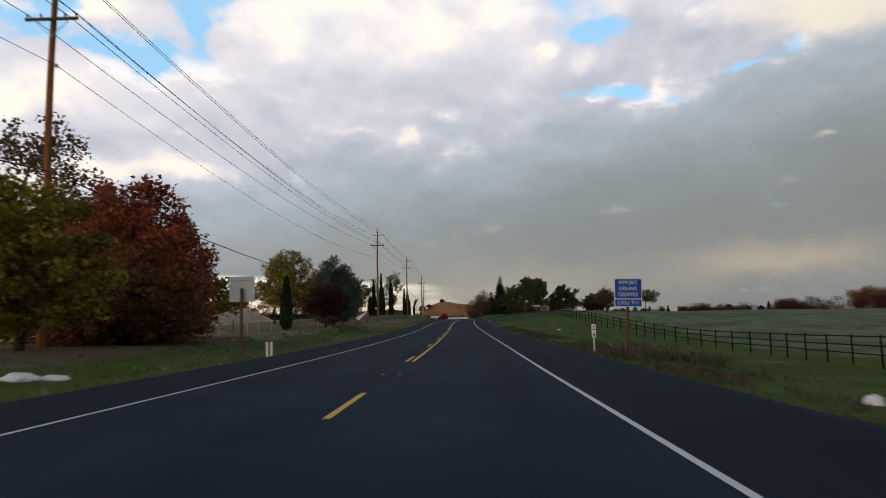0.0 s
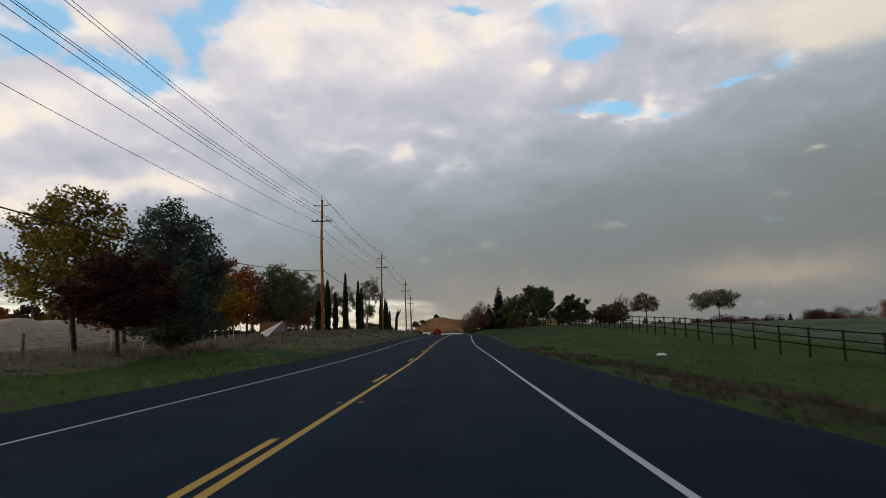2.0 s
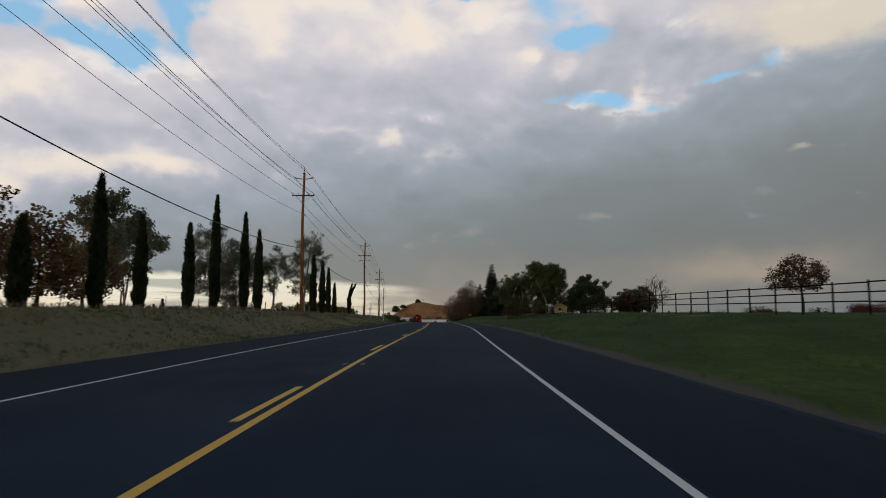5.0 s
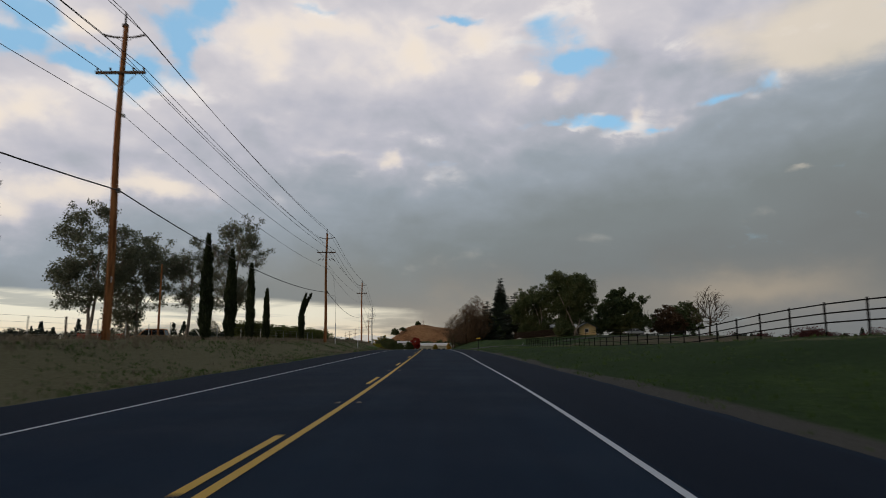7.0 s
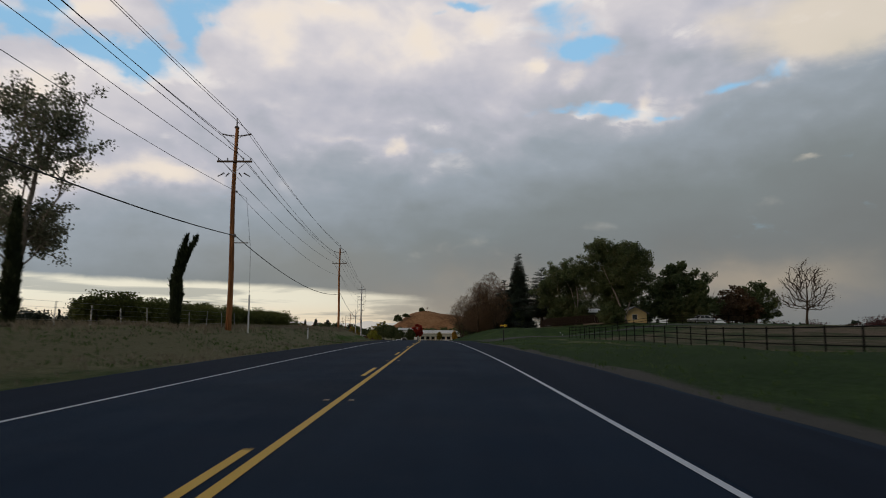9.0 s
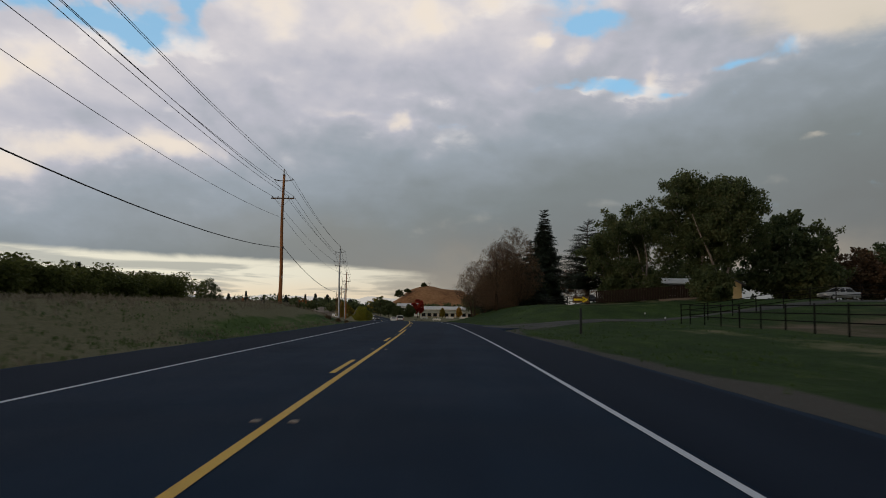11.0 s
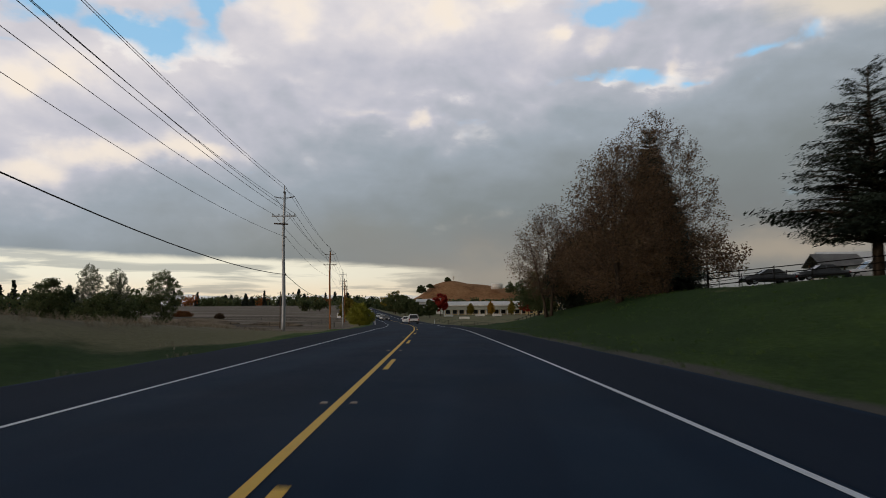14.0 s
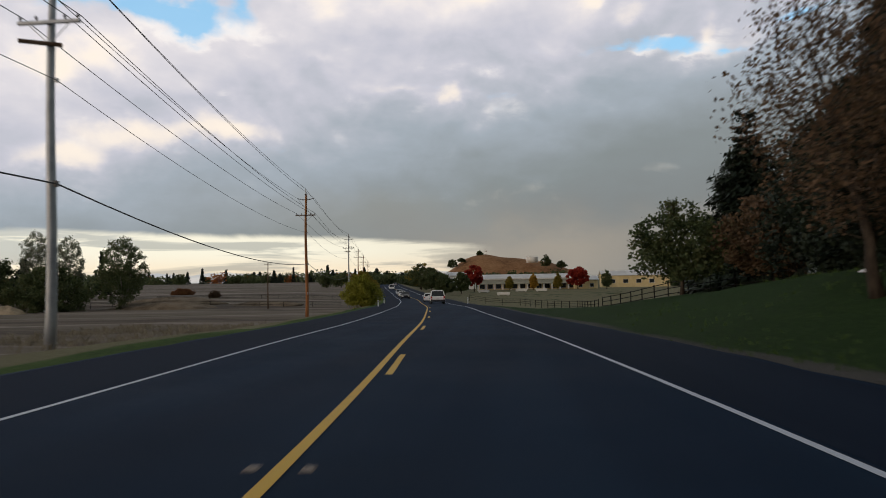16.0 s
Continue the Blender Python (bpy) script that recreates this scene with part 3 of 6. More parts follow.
def stations(*spans):
    out = []
    for lo, hi, step in spans:
        out += list(np.arange(lo, hi, step))
    return [float(v) for v in out]


def build_ground():
    ys = stations((-300, -60, 40), (-60, 480, 2.5), (480, 700, 10), (700, 1200, 50), (1200, 4600, 300))
    os_ = [-3000, -1200, -500, -250, -150, -100, -75, -60, -50, -42, -36, -30, -26, -23, -20, -17.5, -15.5, -14, -12.5, -11.2, -10, -9, -8.2, -7.4, -6.8, -6.2, -5.7, 0, 5.7, 6.2, 6.8, 7.4, 8.2, 9, 10, 11.2, 12.6, 14, 15.5, 17.5, 20, 23, 26, 30, 35, 42, 50, 60, 80, 110, 160, 250, 500, 1200, 3000]
    geo, rows, dry, bare, gravel, meadow, lush, ridged = Geo(), [], [], [], [], [], [], []
    for y in ys:
        row = []
        for o in os_:
            x = road_x(y) + o
            z = land(x, y)
            if abs(o) > 6.4 and abs(o) < 90:
                z += 0.16 * noise.noise(Vector((x * 0.16, y * 0.16, 0))) + 0.05 * noise.noise(Vector((x * 0.7, y * 0.7, 3))) * ease(6.4, 8.4, abs(o))
            row.append((x, y, z))
            late = ease(286, 306, y)
            wander = y + 14 * noise.noise(Vector((x * 0.03, y * 0.03, 5))) + 5 * noise.noise(Vector((x * 0.12, y * 0.12, 7)))
            if o < 0:
                verge = ease(-9.2 - 1.8 * ease(60, 90, y), -11.6 - 2.2 * ease(60, 90, y), o)
                strip = ease(60, 100, y) * (1 - ease(7.8, 6.6, -o)) * 0.2
                dry.append(max(0.95 * verge, strip + 0.46 * ease(22, 70, y) * (0.6 + 0.6 * ease(84, 104, y)) * (1 - 0.8 * ease(238, 252, y)) + 0.2 * ease(196, 210, y) * (1 - ease(234, 248, y)), 0.8 * ease(200, 240, y) * ease(7.5 + 0.7 * ease(242, 256, y), 9.0 + 1.2 * ease(242, 256, y), -o), 0.55 * ease(282, 292, y) * ease(6.6, 7.6, -o) * (1 - ease(296, 306, y)), late * ease(6.9, 7.9, -o)))
                bare.append(0.8 * ease(-8.6, -10.5, o) * ease(-22, -18, o) * (1 - ease(42, 52, wander)) + 0.75 * ease(-20, -26, o) * (1 - ease(78, 100, wander)))
            else:
                wild = ease(6.4, 7.2, o) * ease(11.5, 9, o) * (1 - ease(62, 85, y))
                dry.append(max(0.24 * wild, 0.34 * ease(8, 11, o) * (1 - ease(17, 20, o)) * (1 - ease(40, 62, y)), 0.40 * ease(11.6, 13.6, o) * (1 - ease(15.6, 17.5, o)) * ease(112, 140, y) * (1 - ease(250, 262, y)), 0.46 * ease(12, 17, o) * (1 - ease(34, 46, o)) * ease(280, 292, y) * (1 - ease(312, 330, y)), 0.22 * ease(6.8, 8.0, o) * (1 - ease(12, 15, o)) * ease(205, 222, y) * (1 - ease(250, 262, y)), 0.7 * ease(384, 402, y)))
                bare.append(0.52 * ease(17.5, 20, o) * ease(135, 170, y) * (1 - ease(262, 285, wander)) + 0.24 * ease(52, 62, y) * (1 - ease(98, 118, y)) * ease(6.4, 7.4, o) * ease(17, 11, o) + 0.62 * wild * (0.5 + noise.noise(Vector((x * 0.4, y * 0.1, 0)))))
            edge = ease(7.3, 6.3, abs(o))
            gravel.append((edge * 0.45 if o < 0 else (0.35 + 0.5 * ease(70, 110, y) - 0.15 * ease(285, 305, y)) * ease(7.3 + 0.7 * ease(110, 140, y) - 0.2 * ease(255, 290, y), 6.4, o)) + (0.6 * ease(14, 9, o) * ease(259, 268, y) * ease(283, 279, y) if o > 0 else 0))
            # right, past 290 m: the alders' shade is coloured in as darker grass
            lush.append((0.75 * (1 - ease(95, 125, y)) + 0.44 * ease(95, 125, y) * (1 - ease(205, 235, y)) + 0.66 * ease(234, 250, y) * (1 - 0.6 * ease(282, 298, y)) + 0.3 * ease(300, 315, y)) * ease(12.5 - 3.2 * ease(280, 310, y), 10.5 - 2.6 * ease(280, 310, y), -o) if o < 0 else 0.32 * (1 - ease(100, 130, y)) + (0.29 + 0.05 * ease(112, 135, y) * (1 - ease(235, 262, y)) - 0.15 * ease(145, 165, y) * (1 - ease(225, 245, y)) + 0.04 * ease(236, 262, y)) * (1 - 0.62 * ease(290, 312, y)))
            ridged.append(ease(-9, -13, o) * ease(284, 312, y) if o < 0 else 0.0)
            meadow.append(0.8 * ease(19, 26, o) * (1 - ease(130, 175, wander)) if o > 0 else 0.0)
        rows.append(row)
    geo.grid(rows)
    me = geo.mesh("ground", M["ground"], True)
    for name, values in (("dry", dry), ("bare", bare), ("gravel", gravel), ("meadow", meadow), ("lush", lush), ("ridged", ridged)):
        me.attributes.new(name, "FLOAT", "POINT").data.foreach_set("value", values)
    tagged(new("ground", me), "rolling verge of green and dry grass along the road", "ground", "", "structure")


def ribbon(lo, hi, a, b, lift, step=2.0, middle=None):
    """A strip along the road between two distances from its middle, or from a line given beside it."""
    count = max(2, int(round((hi - lo) / step)) + 1)
    rows = []
    for y in np.linspace(lo, hi, count):
        x, z = road_x(y), road_z(y)
        m = middle(y) if middle else 0.0
        rows.append([(x + m + o, float(y), z + lift - 0.006 * abs(m + o)) for o in (a, b)])
    return Geo().grid(rows)


def build_road():
    rows = []
    for y in stations((-60, 480, 1.0), (480, 900, 8)):
        x, z = road_x(y), road_z(y)
        left = -6.05 - 0.13 * noise.noise(Vector((y * 0.5, 0, 0))) - 0.05 * noise.noise(Vector((y * 2.1, 0, 0)))
        right = 6.15 + 0.13 * noise.noise(Vector((y * 0.5, 9, 0))) + 0.05 * noise.noise(Vector((y * 2.1, 9, 0))) + 2.2 * ease(262, 270, y) * ease(282, 277, y)
        row = [(x + left, y, z - 0.14)] + [(x + o, y, z - 0.006 * abs(o)) for o in (left + 0.03, -4, -2, 0, 2, 4, 6.05)] + [(x + right - 0.03, y, z - 0.006 * 6.05), (x + right, y, z - 0.14)]
        rows.append(row)
    structure("road", Geo().grid(rows), "asphalt", "two-lane road of dark blue-grey asphalt", "road", True)
    right_lane = curve((-60, 3.59), (0, 3.59), (55, 3.65), (110, 3.57), (165, 3.74), (220, 3.75), (274, 3.77), (305, 3.74), (329, 3.67), (400, 3.66), (640, 3.6))
    left_lane = curve((-60, 3.54), (0, 3.54), (55, 3.43), (110, 3.47), (165, 3.59), (220, 3.36), (274, 3.36), (329, 3.33), (400, 3.32), (640, 3.35))
    for lane, side in ((left_lane, -1), (right_lane, 1)):
        rows = []
        for y in stations((-60, 640, 2.0)):
            x, z = road_x(y), road_z(y)
            inner, outer = side * (lane(y) + 0.10), side * (5.95 if side > 0 else 5.9)
            rows.append([(x + o, y, z + 0.004 - 0.006 * abs(o)) for o in (inner, (inner + outer) / 2, outer)])
        structure("shoulder", Geo().grid(rows), "shoulder", "paved shoulder of darker asphalt beside the edge line", "shoulder", True)
    marks = thing("road_marking", "yellow and white painted lines on the asphalt", "road marking", None, "", "structure")
    part("edge_line", ribbon(-60, 640, -0.042, 0.042, 0.006, 2.0, lambda y: -left_lane(y)), "white_line", marks, "thin white edge line")
    part("edge_line", ribbon(-60, 640, -0.042, 0.042, 0.006, 2.0, right_lane), "white_line", marks, "white edge line")
    part("centre_line", ribbon(23.7, 258.9, 0.055, 0.16, 0.006, 1.0), "yellow_line", marks, "solid yellow line")
    part("centre_line", ribbon(254.4, 640, -0.15, -0.045, 0.006, 1.0), "yellow_line", marks, "solid yellow line")
    dashes = [(11.54 + 12.19 * k, 14.59 + 12.19 * k) for k in range(-3, 32)]
    for a, b in dashes:
        if 250 < b < 262:
            continue
        if b < 23:
            o = 0.0
        else:
            o = -0.10 if a < 256 else 0.13
        part("dash", ribbon(a, b, o - 0.052, o + 0.052, 0.006, 1.0), "yellow_line", marks)
    stud = Geo().box((0, 0, 0.009), (0.10, 0.09, 0.018), 0, 0, 0.7)
    me = stud.mesh("road_stud", M["stud"])
    at = [18.7 + 12.19 * k for k in range(0, 26)]
    for y in at:
        for o in ((-0.19, 0.19) if y < 23 else (-0.08, 0.30) if y < 254 else (-0.29, 0.09)):
            ob = tagged(new("road_stud", me), "low pale reflective stud glued beside the yellow line", "road stud", "studs along the centre line")
            ob.location = (road_x(y) + o, y, road_z(y) - 0.005)


build_ground()
build_road()


def build_hill():
    rows = []
    for j in range(25):
        y = 1080 + j * 12.8
        row = []
        for i in range(61):
            x = -170 + i * 6
            along = curve((-172, -6.5), (-107, -1), (-78, 9.8), (-59.7, 23.5), (-39.6, 29.4), (-11.3, 26.3), (18.6, 21.8), (57, 15.4), (79, 6.2), (112, -3), (192, -7))(x)
            z = -6.5 + (along + 6.5) * ease(1080, 1190, y) * (0.35 + 0.65 * ease(1390, 1226, y))
            row.append((x, y, z + 1.2 * noise.noise(Vector((x * 0.04, y * 0.04, 0)))))
        rows.append(row)
    structure("hill", Geo().grid(rows), "hill", "bare hill of dry red-brown grass", "hill", True)


build_hill()


def build_berm():
    rows = []
    for k in range(60):
        s = k / 59
        x, y = -43 + 6.5 * s, 60 + 64 * s
        h = (2.5 + 0.5 * noise.noise(Vector((k * 0.3, 0, 0)))) * ease(0, 0.06, s) * ease(1, 0.9, s)
        row = []
        for d, up in ((4.5, -0.3), (3.4, 0.25), (2.2, 0.62), (1.2, 0.94), (0, 1.0), (-2.5, 0.97), (-5, 0.4), (-7, -0.3)):
            px, py = x + d * 0.95, y - d * 0.3
            bump = 0.35 * noise.noise(Vector((px * 0.6, py * 0.6, up)))
            row.append((px + bump, py, land(px, py) + up * h + 0.5 * bump))
        rows.append(row)
    tagged(new("sand_berm", Geo().grid(rows).mesh("sand_berm", M["sand"], True)), "long bank of bare pale sand with eroded face", "earth bank", "", "structure")


build_berm()


def build_driveway():
    rows = []
    for k in range(50):
        s = k / 49
        x = road_x(273) + 5.9 + 44.5 * s
        y = 273.4 + 2.6 * s + 2.6 * s * s
        half = 2.4 + 4.2 * (1 - ease(0.02, 0.24, s))
        row = []
        for c in (-1, -0.5, 0, 0.5, 1):
            px, py = x, y + half * c + 0.25 * noise.noise(Vector((x * 0.7, c, 0)))
            row.append((px, py, max(land(px, py) + 0.07, road_z(py) - 0.045 if s < 0.09 else -9) - (0.09 if abs(c) == 1 else 0)))
        rows.append(row)
    structure("driveway", Geo().grid(rows), "driveway", "grey gravel driveway leaving the road", "driveway", True)


build_driveway()

# ---------------------------------------------------------------- trees


def leaves(centres, spread, per, size, rng, flat=0.8, droop=0.0, long=1.5):
    """Leaf quads in clumps round the given centres, as arrays of points."""
    centres = np.repeat(np.asarray(centres, float), per, axis=0)
    n = len(centres)
    at = centres + np.clip(rng.normal(0, 1, (n, 3)), -1.7, 1.7) * spread * np.array([1, 1, flat])
    at[:, 2] -= droop * np.abs(rng.normal(0, 1, n)) * spread
    a = rng.normal(0, 1, (n, 3))
    a[:, 2] -= droop * 2
    a /= np.linalg.norm(a, axis=1, keepdims=True)
    b = np.cross(a, rng.normal(0, 1, (n, 3)))
    b /= np.linalg.norm(b, axis=1, keepdims=True)
    s = size * rng.uniform(0.6, 1.4, (n, 1))
    a, b = a * s * long * 0.5, b * s * 0.5
    mid = at
    return np.stack([mid - a, mid - a * 0.1 + b, mid + a, mid - a * 0.1 - b], 1).reshape(-1, 3)


def leaf_part(name, points, mat, parent, label=""):
    n = len(points) // 4
    me = bpy.data.meshes.new(name)
    me.vertices.add(n * 4)
    me.vertices.foreach_set("co", np.ascontiguousarray(points, dtype=np.float32).ravel())
    me.loops.add(n * 4)
    me.loops.foreach_set("vertex_index", np.arange(n * 4, dtype=np.int32))
    me.polygons.add(n)
    me.polygons.foreach_set("loop_start", np.arange(0, n * 4, 4, dtype=np.int32))
    me.materials.append(M[mat])
    me.update()
    me.validate()
    ob = new(name, me)
    ob.parent = parent
    if label:
        ob["label"] = label
    return ob


def limb(rng, a, b, bend, steps=4):
    a, b = np.array(a, float), np.array(b, float)
    out = []
    off = rng.normal(0, bend, 3)
    for k in range(steps + 1):
        s = k / steps
        out.append(a + (b - a) * s + off * math.sin(math.pi * s) + rng.normal(0, bend * 0.18, 3) * (0 < k < steps))
    return out


def crown_points(rng, count, radius, height, clear, bulge, flatten, lobes, seed):
    """Points where twigs end, inside a lumpy rounded crown; with lobes they gather in clusters near its skin."""
    def outline(c):
        return math.sin(math.pi * min(max(c, 0.02), 0.985) ** (0.62 if bulge <= 0.5 else 1.1)) ** 0.55

    low = clear * height
    tall = height * 0.985 - low

    def draw(inner):
        while True:
            c = rng.uniform(0.0, 1.0)
            if rng.uniform() < outline(c) ** 1.6:
                break
        a = rng.uniform(0, 2 * math.pi)
        lump = 1.0 + 0.42 * noise.noise(Vector((2.1 * math.cos(a), 2.1 * math.sin(a), 3.2 * c + seed * 1.7)))
        r = radius * flatten * outline(c) * min(lump, 1.15) * max(inner, rng.uniform()) ** 0.5
        return np.array([r * math.cos(a), r * math.sin(a), low + tall * c])

    if not lobes:
        return [draw(0.08) for _ in range(count)]
    centres = [draw(0.35) for _ in range(lobes)]
    out = []
    for k in range(count):
        size = radius * (0.17 + 0.13 * ((k % lobes * 7) % 5) / 4)
        p = centres[k % lobes] + rng.normal(0, 1, 3) * size * np.array([0.72, 0.72, 0.72])
        p[2] = min(max(p[2], 0.2), height * 0.985)
        out.append(p)
    return out


def broad_tree(name, label, x, y, top, radius, mat, seed, bark_mat="bark_dark", clear=0.25, limbs=11, twigs=6, per=34, size=0.22, spread=0.055, lean=(0.0, 0.0), flatten=1.0, category="tree", base=None, trunks=1, droop=0.0, group="", bulge=0.45, lobes=0, rise=0.45, fine=0.003):
    """A tree whose twigs grow from trunk and limbs to points of its crown, with leaves round each; top is the height of its tip over the sea."""
    rng = np.random.default_rng(seed)
    ground = land(x, y) - 0.1 if base is None else base
    height = top - ground
    root = thing(name, label, category, pose(x, y, ground), group)
    wood = Geo()
    r0 = 0.017 * height + 0.03
    nodes, above = [], []
    for t in range(trunks):
        aim = np.array([lean[0], lean[1], 0]) * height + (rng.normal(0, 0.10 * height, 3) * [1, 1, 0] if trunks > 1 else 0)
        foot = np.array([rng.normal(0, 0.02 * height), rng.normal(0, 0.02 * height), 0]) * (trunks > 1)
        stem = limb(rng, foot, foot + aim + [0, 0, height * (0.8 if trunks == 1 else 0.66)], 0.02 * height, 8)
        wood.tube(stem, [r0 * (1.3 if k == 0 else 1.0) * (1 - 0.105 * k) / trunks ** 0.4 for k in range(9)], 7)
        for k, p in enumerate(stem):
            if p[2] > 0.75 * clear * height or k == 8:
                nodes.append(p)
                above.append(-1)
    count = max(40, int(limbs * twigs * 1.5))
    targets = crown_points(rng, count, radius, height, clear, bulge, flatten, lobes, seed)
    heart = np.array([lean[0] * height * 0.5, lean[1] * height * 0.5, height * (clear + 0.18)])
    targets = [p + np.array([lean[0], lean[1], 0]) * p[2] for p in targets]
    targets.sort(key=lambda p: np.linalg.norm((p - heart) * [1, 1, 0.7]))
    ends = []
    for p in targets:
        at = np.array(nodes)
        gap = p - at
        far = np.linalg.norm(gap, axis=1)
        out = p - np.array([lean[0] * p[2] * 0.4, lean[1] * p[2] * 0.4, p[2] * rise])
        along = gap @ out / (far * np.linalg.norm(out) + 1e-6)
        cost = far * (1.0 + 1.6 * (1.0 - along)) + np.maximum(0, -gap[:, 2]) * (0.9 if droop == 0 else 0.4)
        i = int(np.argmin(cost))
        mid = (at[i] + p) / 2 + rng.normal(0, 0.06, 3) * np.linalg.norm(gap[i]) + [0, 0, 0.06 * np.linalg.norm(gap[i])]
        nodes += [mid, p]
        above += [i, len(nodes) - 2]
        ends.append(p)
        if np.linalg.norm(gap[i]) > 0.18 * radius:
            ends.append(mid * 0.35 + p * 0.65)
    load = [1.0] * len(nodes)
    for k in range(len(nodes) - 1, -1, -1):
        if above[k] >= 0:
            load[above[k]] += load[k] * 0.5
    thick = [min(0.55 * r0, fine * height ** 0.5 * w ** 0.66) for w in load]
    for k, i in enumerate(above):
        if i >= 0:
            wood.tube([nodes[i], nodes[k]], [min(thick[i], thick[k] * 1.8), thick[k]], 4 if thick[k] > 0.03 else 3, False)
    part("trunk", wood, bark_mat, root, "", True)
    if per:
        leaf_part("crown", leaves(ends, spread * radius + 0.10, per, size, rng, 0.75, droop), mat, root)
    return root


def cypress(label, x, y, top, wide, seed, bent=0.0, group="cypress row", base=None):
    """A narrow dark column of foliage on a short stem."""
    rng = np.random.default_rng(seed)
    ground = land(x, y) - 0.1 if base is None else base
    h = top - ground
    root = thing("cypress_tree", label, "tree", pose(x, y, ground), group)
    part("trunk", Geo().tube([(0, 0, 0), (0, 0, h * 0.5), (bent * 0.6, 0, h * 0.9)], [0.16, 0.11, 0.03], 6), "bark_dark", root, "", True)
    n = int(1500 + 420 * h)
    s = rng.uniform(0.0, 1.0, n) ** 1.1
    around = rng.uniform(0, 2 * math.pi, n)
    shape = np.interp(s, [0, 0.05, 0.15, 0.45, 0.75, 0.92, 1.0], [0.35, 0.7, 0.95, 1.0, 0.66, 0.30, 0.03])
    ragged = 1 + 0.18 * np.sin(around * 3 + s * 17 + seed) + 0.12 * np.sin(s * 41 + around * 2)
    r = 0.8 * wide * shape * ragged * np.sqrt(rng.uniform(0.45, 1.0, n))
    curl = bent * np.clip((s - 0.5) * 2, 0, 1) ** 1.5 * np.where(rng.uniform(0, 1, n) < 0.4, 1.25, 0.55)
    at = np.stack([r * np.cos(around) + curl, r * np.sin(around), s * h], 1)
    a = np.stack([np.cos(around) * 0.3, np.sin(around) * 0.3, np.ones(n)], 1) + rng.normal(0, 0.25, (n, 3))
    a *= rng.uniform(0.12, 0.30, (n, 1))
    b = np.cross(a, rng.normal(0, 1, (n, 3)))
    b = b / np.linalg.norm(b, axis=1, keepdims=True) * rng.uniform(0.035, 0.08, (n, 1))
    leaf_part("crown", np.stack([at - a, at + b, at + a, at - b], 1).reshape(-1, 3), "leaf_cypress", root)
    return root


def conifer(name, label, x, y, top, radius, seed, tiers=26, per=11, base=None, power=0.8, sag=0.25, clear=0.08, needles=1.0):
    """A straight stem with whorls of boughs that carry needle sprays."""
    rng = np.random.default_rng(seed)
    ground = land(x, y) - 0.1 if base is None else base
    h = top - ground
    root = thing(name, label, "tree", pose(x, y, ground))
    wood = Geo().tube([(0, 0, 0), (0.05, 0, h * 0.4), (0, 0.04, h * 0.75), (0, 0, h * 0.985)], [0.026 * h, 0.019 * h, 0.009 * h, 0.002 * h], 8)
    quads = []
    for k in range(tiers):
        s = (k + rng.uniform(0, 0.7)) / tiers
        z = h * (clear + (0.985 - clear) * s)
        reach0 = radius * max(0.07, (1 - s)) ** power * (0.8 + 0.4 * rng.uniform())
        for j in range(per if s < 0.86 else max(5, per * 2 // 3)):
            around = 2 * math.pi * j / per + rng.uniform(-0.35, 0.35) + k * 1.3
            reach = reach0 * rng.uniform(0.7, 1.1)
            tip = np.array([reach * math.cos(around), reach * math.sin(around), z - sag * reach + (0.12 + 0.9 * max(0.0, s - 0.82) / 0.18) * reach])
            start = np.array([0, 0, z])
            mid = (start + tip) / 2 + [0, 0, 0.06 * reach]
            wood.tube([start, mid, tip], [0.012 * h * (1 - s) + 0.012, 0.008 * h * (1 - s) + 0.008, 0.004], 3, False)
            n = int(needles * max(10, int(46 * reach / radius) + 16 + int(22 * max(0.0, s - 0.7))))
            f = np.sqrt(rng.uniform(0.08, 1.0, n))[:, None]
            at = start + (tip - start) * f + rng.normal(0, 1, (n, 3)) * np.array([0.12, 0.12, 0.06 / needles ** 0.4]) * reach + [0, 0, -0.02]
            a = (tip - start)[None] * 0.07 + rng.normal(0, 0.045 * reach + 0.03, (n, 3)) * [1, 1, 0.5] - [0, 0, 0.05 * reach]
            a = a * needles ** -0.6
            b = np.cross(a, [0, 0, 1]) * 0.4 + rng.normal(0, 0.03 * needles ** -0.6, (n, 3))
            quads.append(np.stack([at - a, at + b, at + a, at - b], 1).reshape(-1, 3))
    part("trunk", wood, "bark_dark", root, "", True)
    leaf_part("crown", np.concatenate(quads), "leaf_conifer", root)
    return root


def gum(label, x, y, top, radius, seed, per=30, mat="leaf_gum", clear=0.3, lobes=13, group="", limbs=18, trunks=2, size=0.175, lean=(0.02, 0), fine=0.003):
    return broad_tree("eucalyptus_tree", label, x, y, top, radius, mat, seed, "bark_pale", clear, limbs, 9, per, size, 0.05, lean, 1.0, "tree", None, trunks, 0.35, group, 0.6, lobes, 0.3, fine)


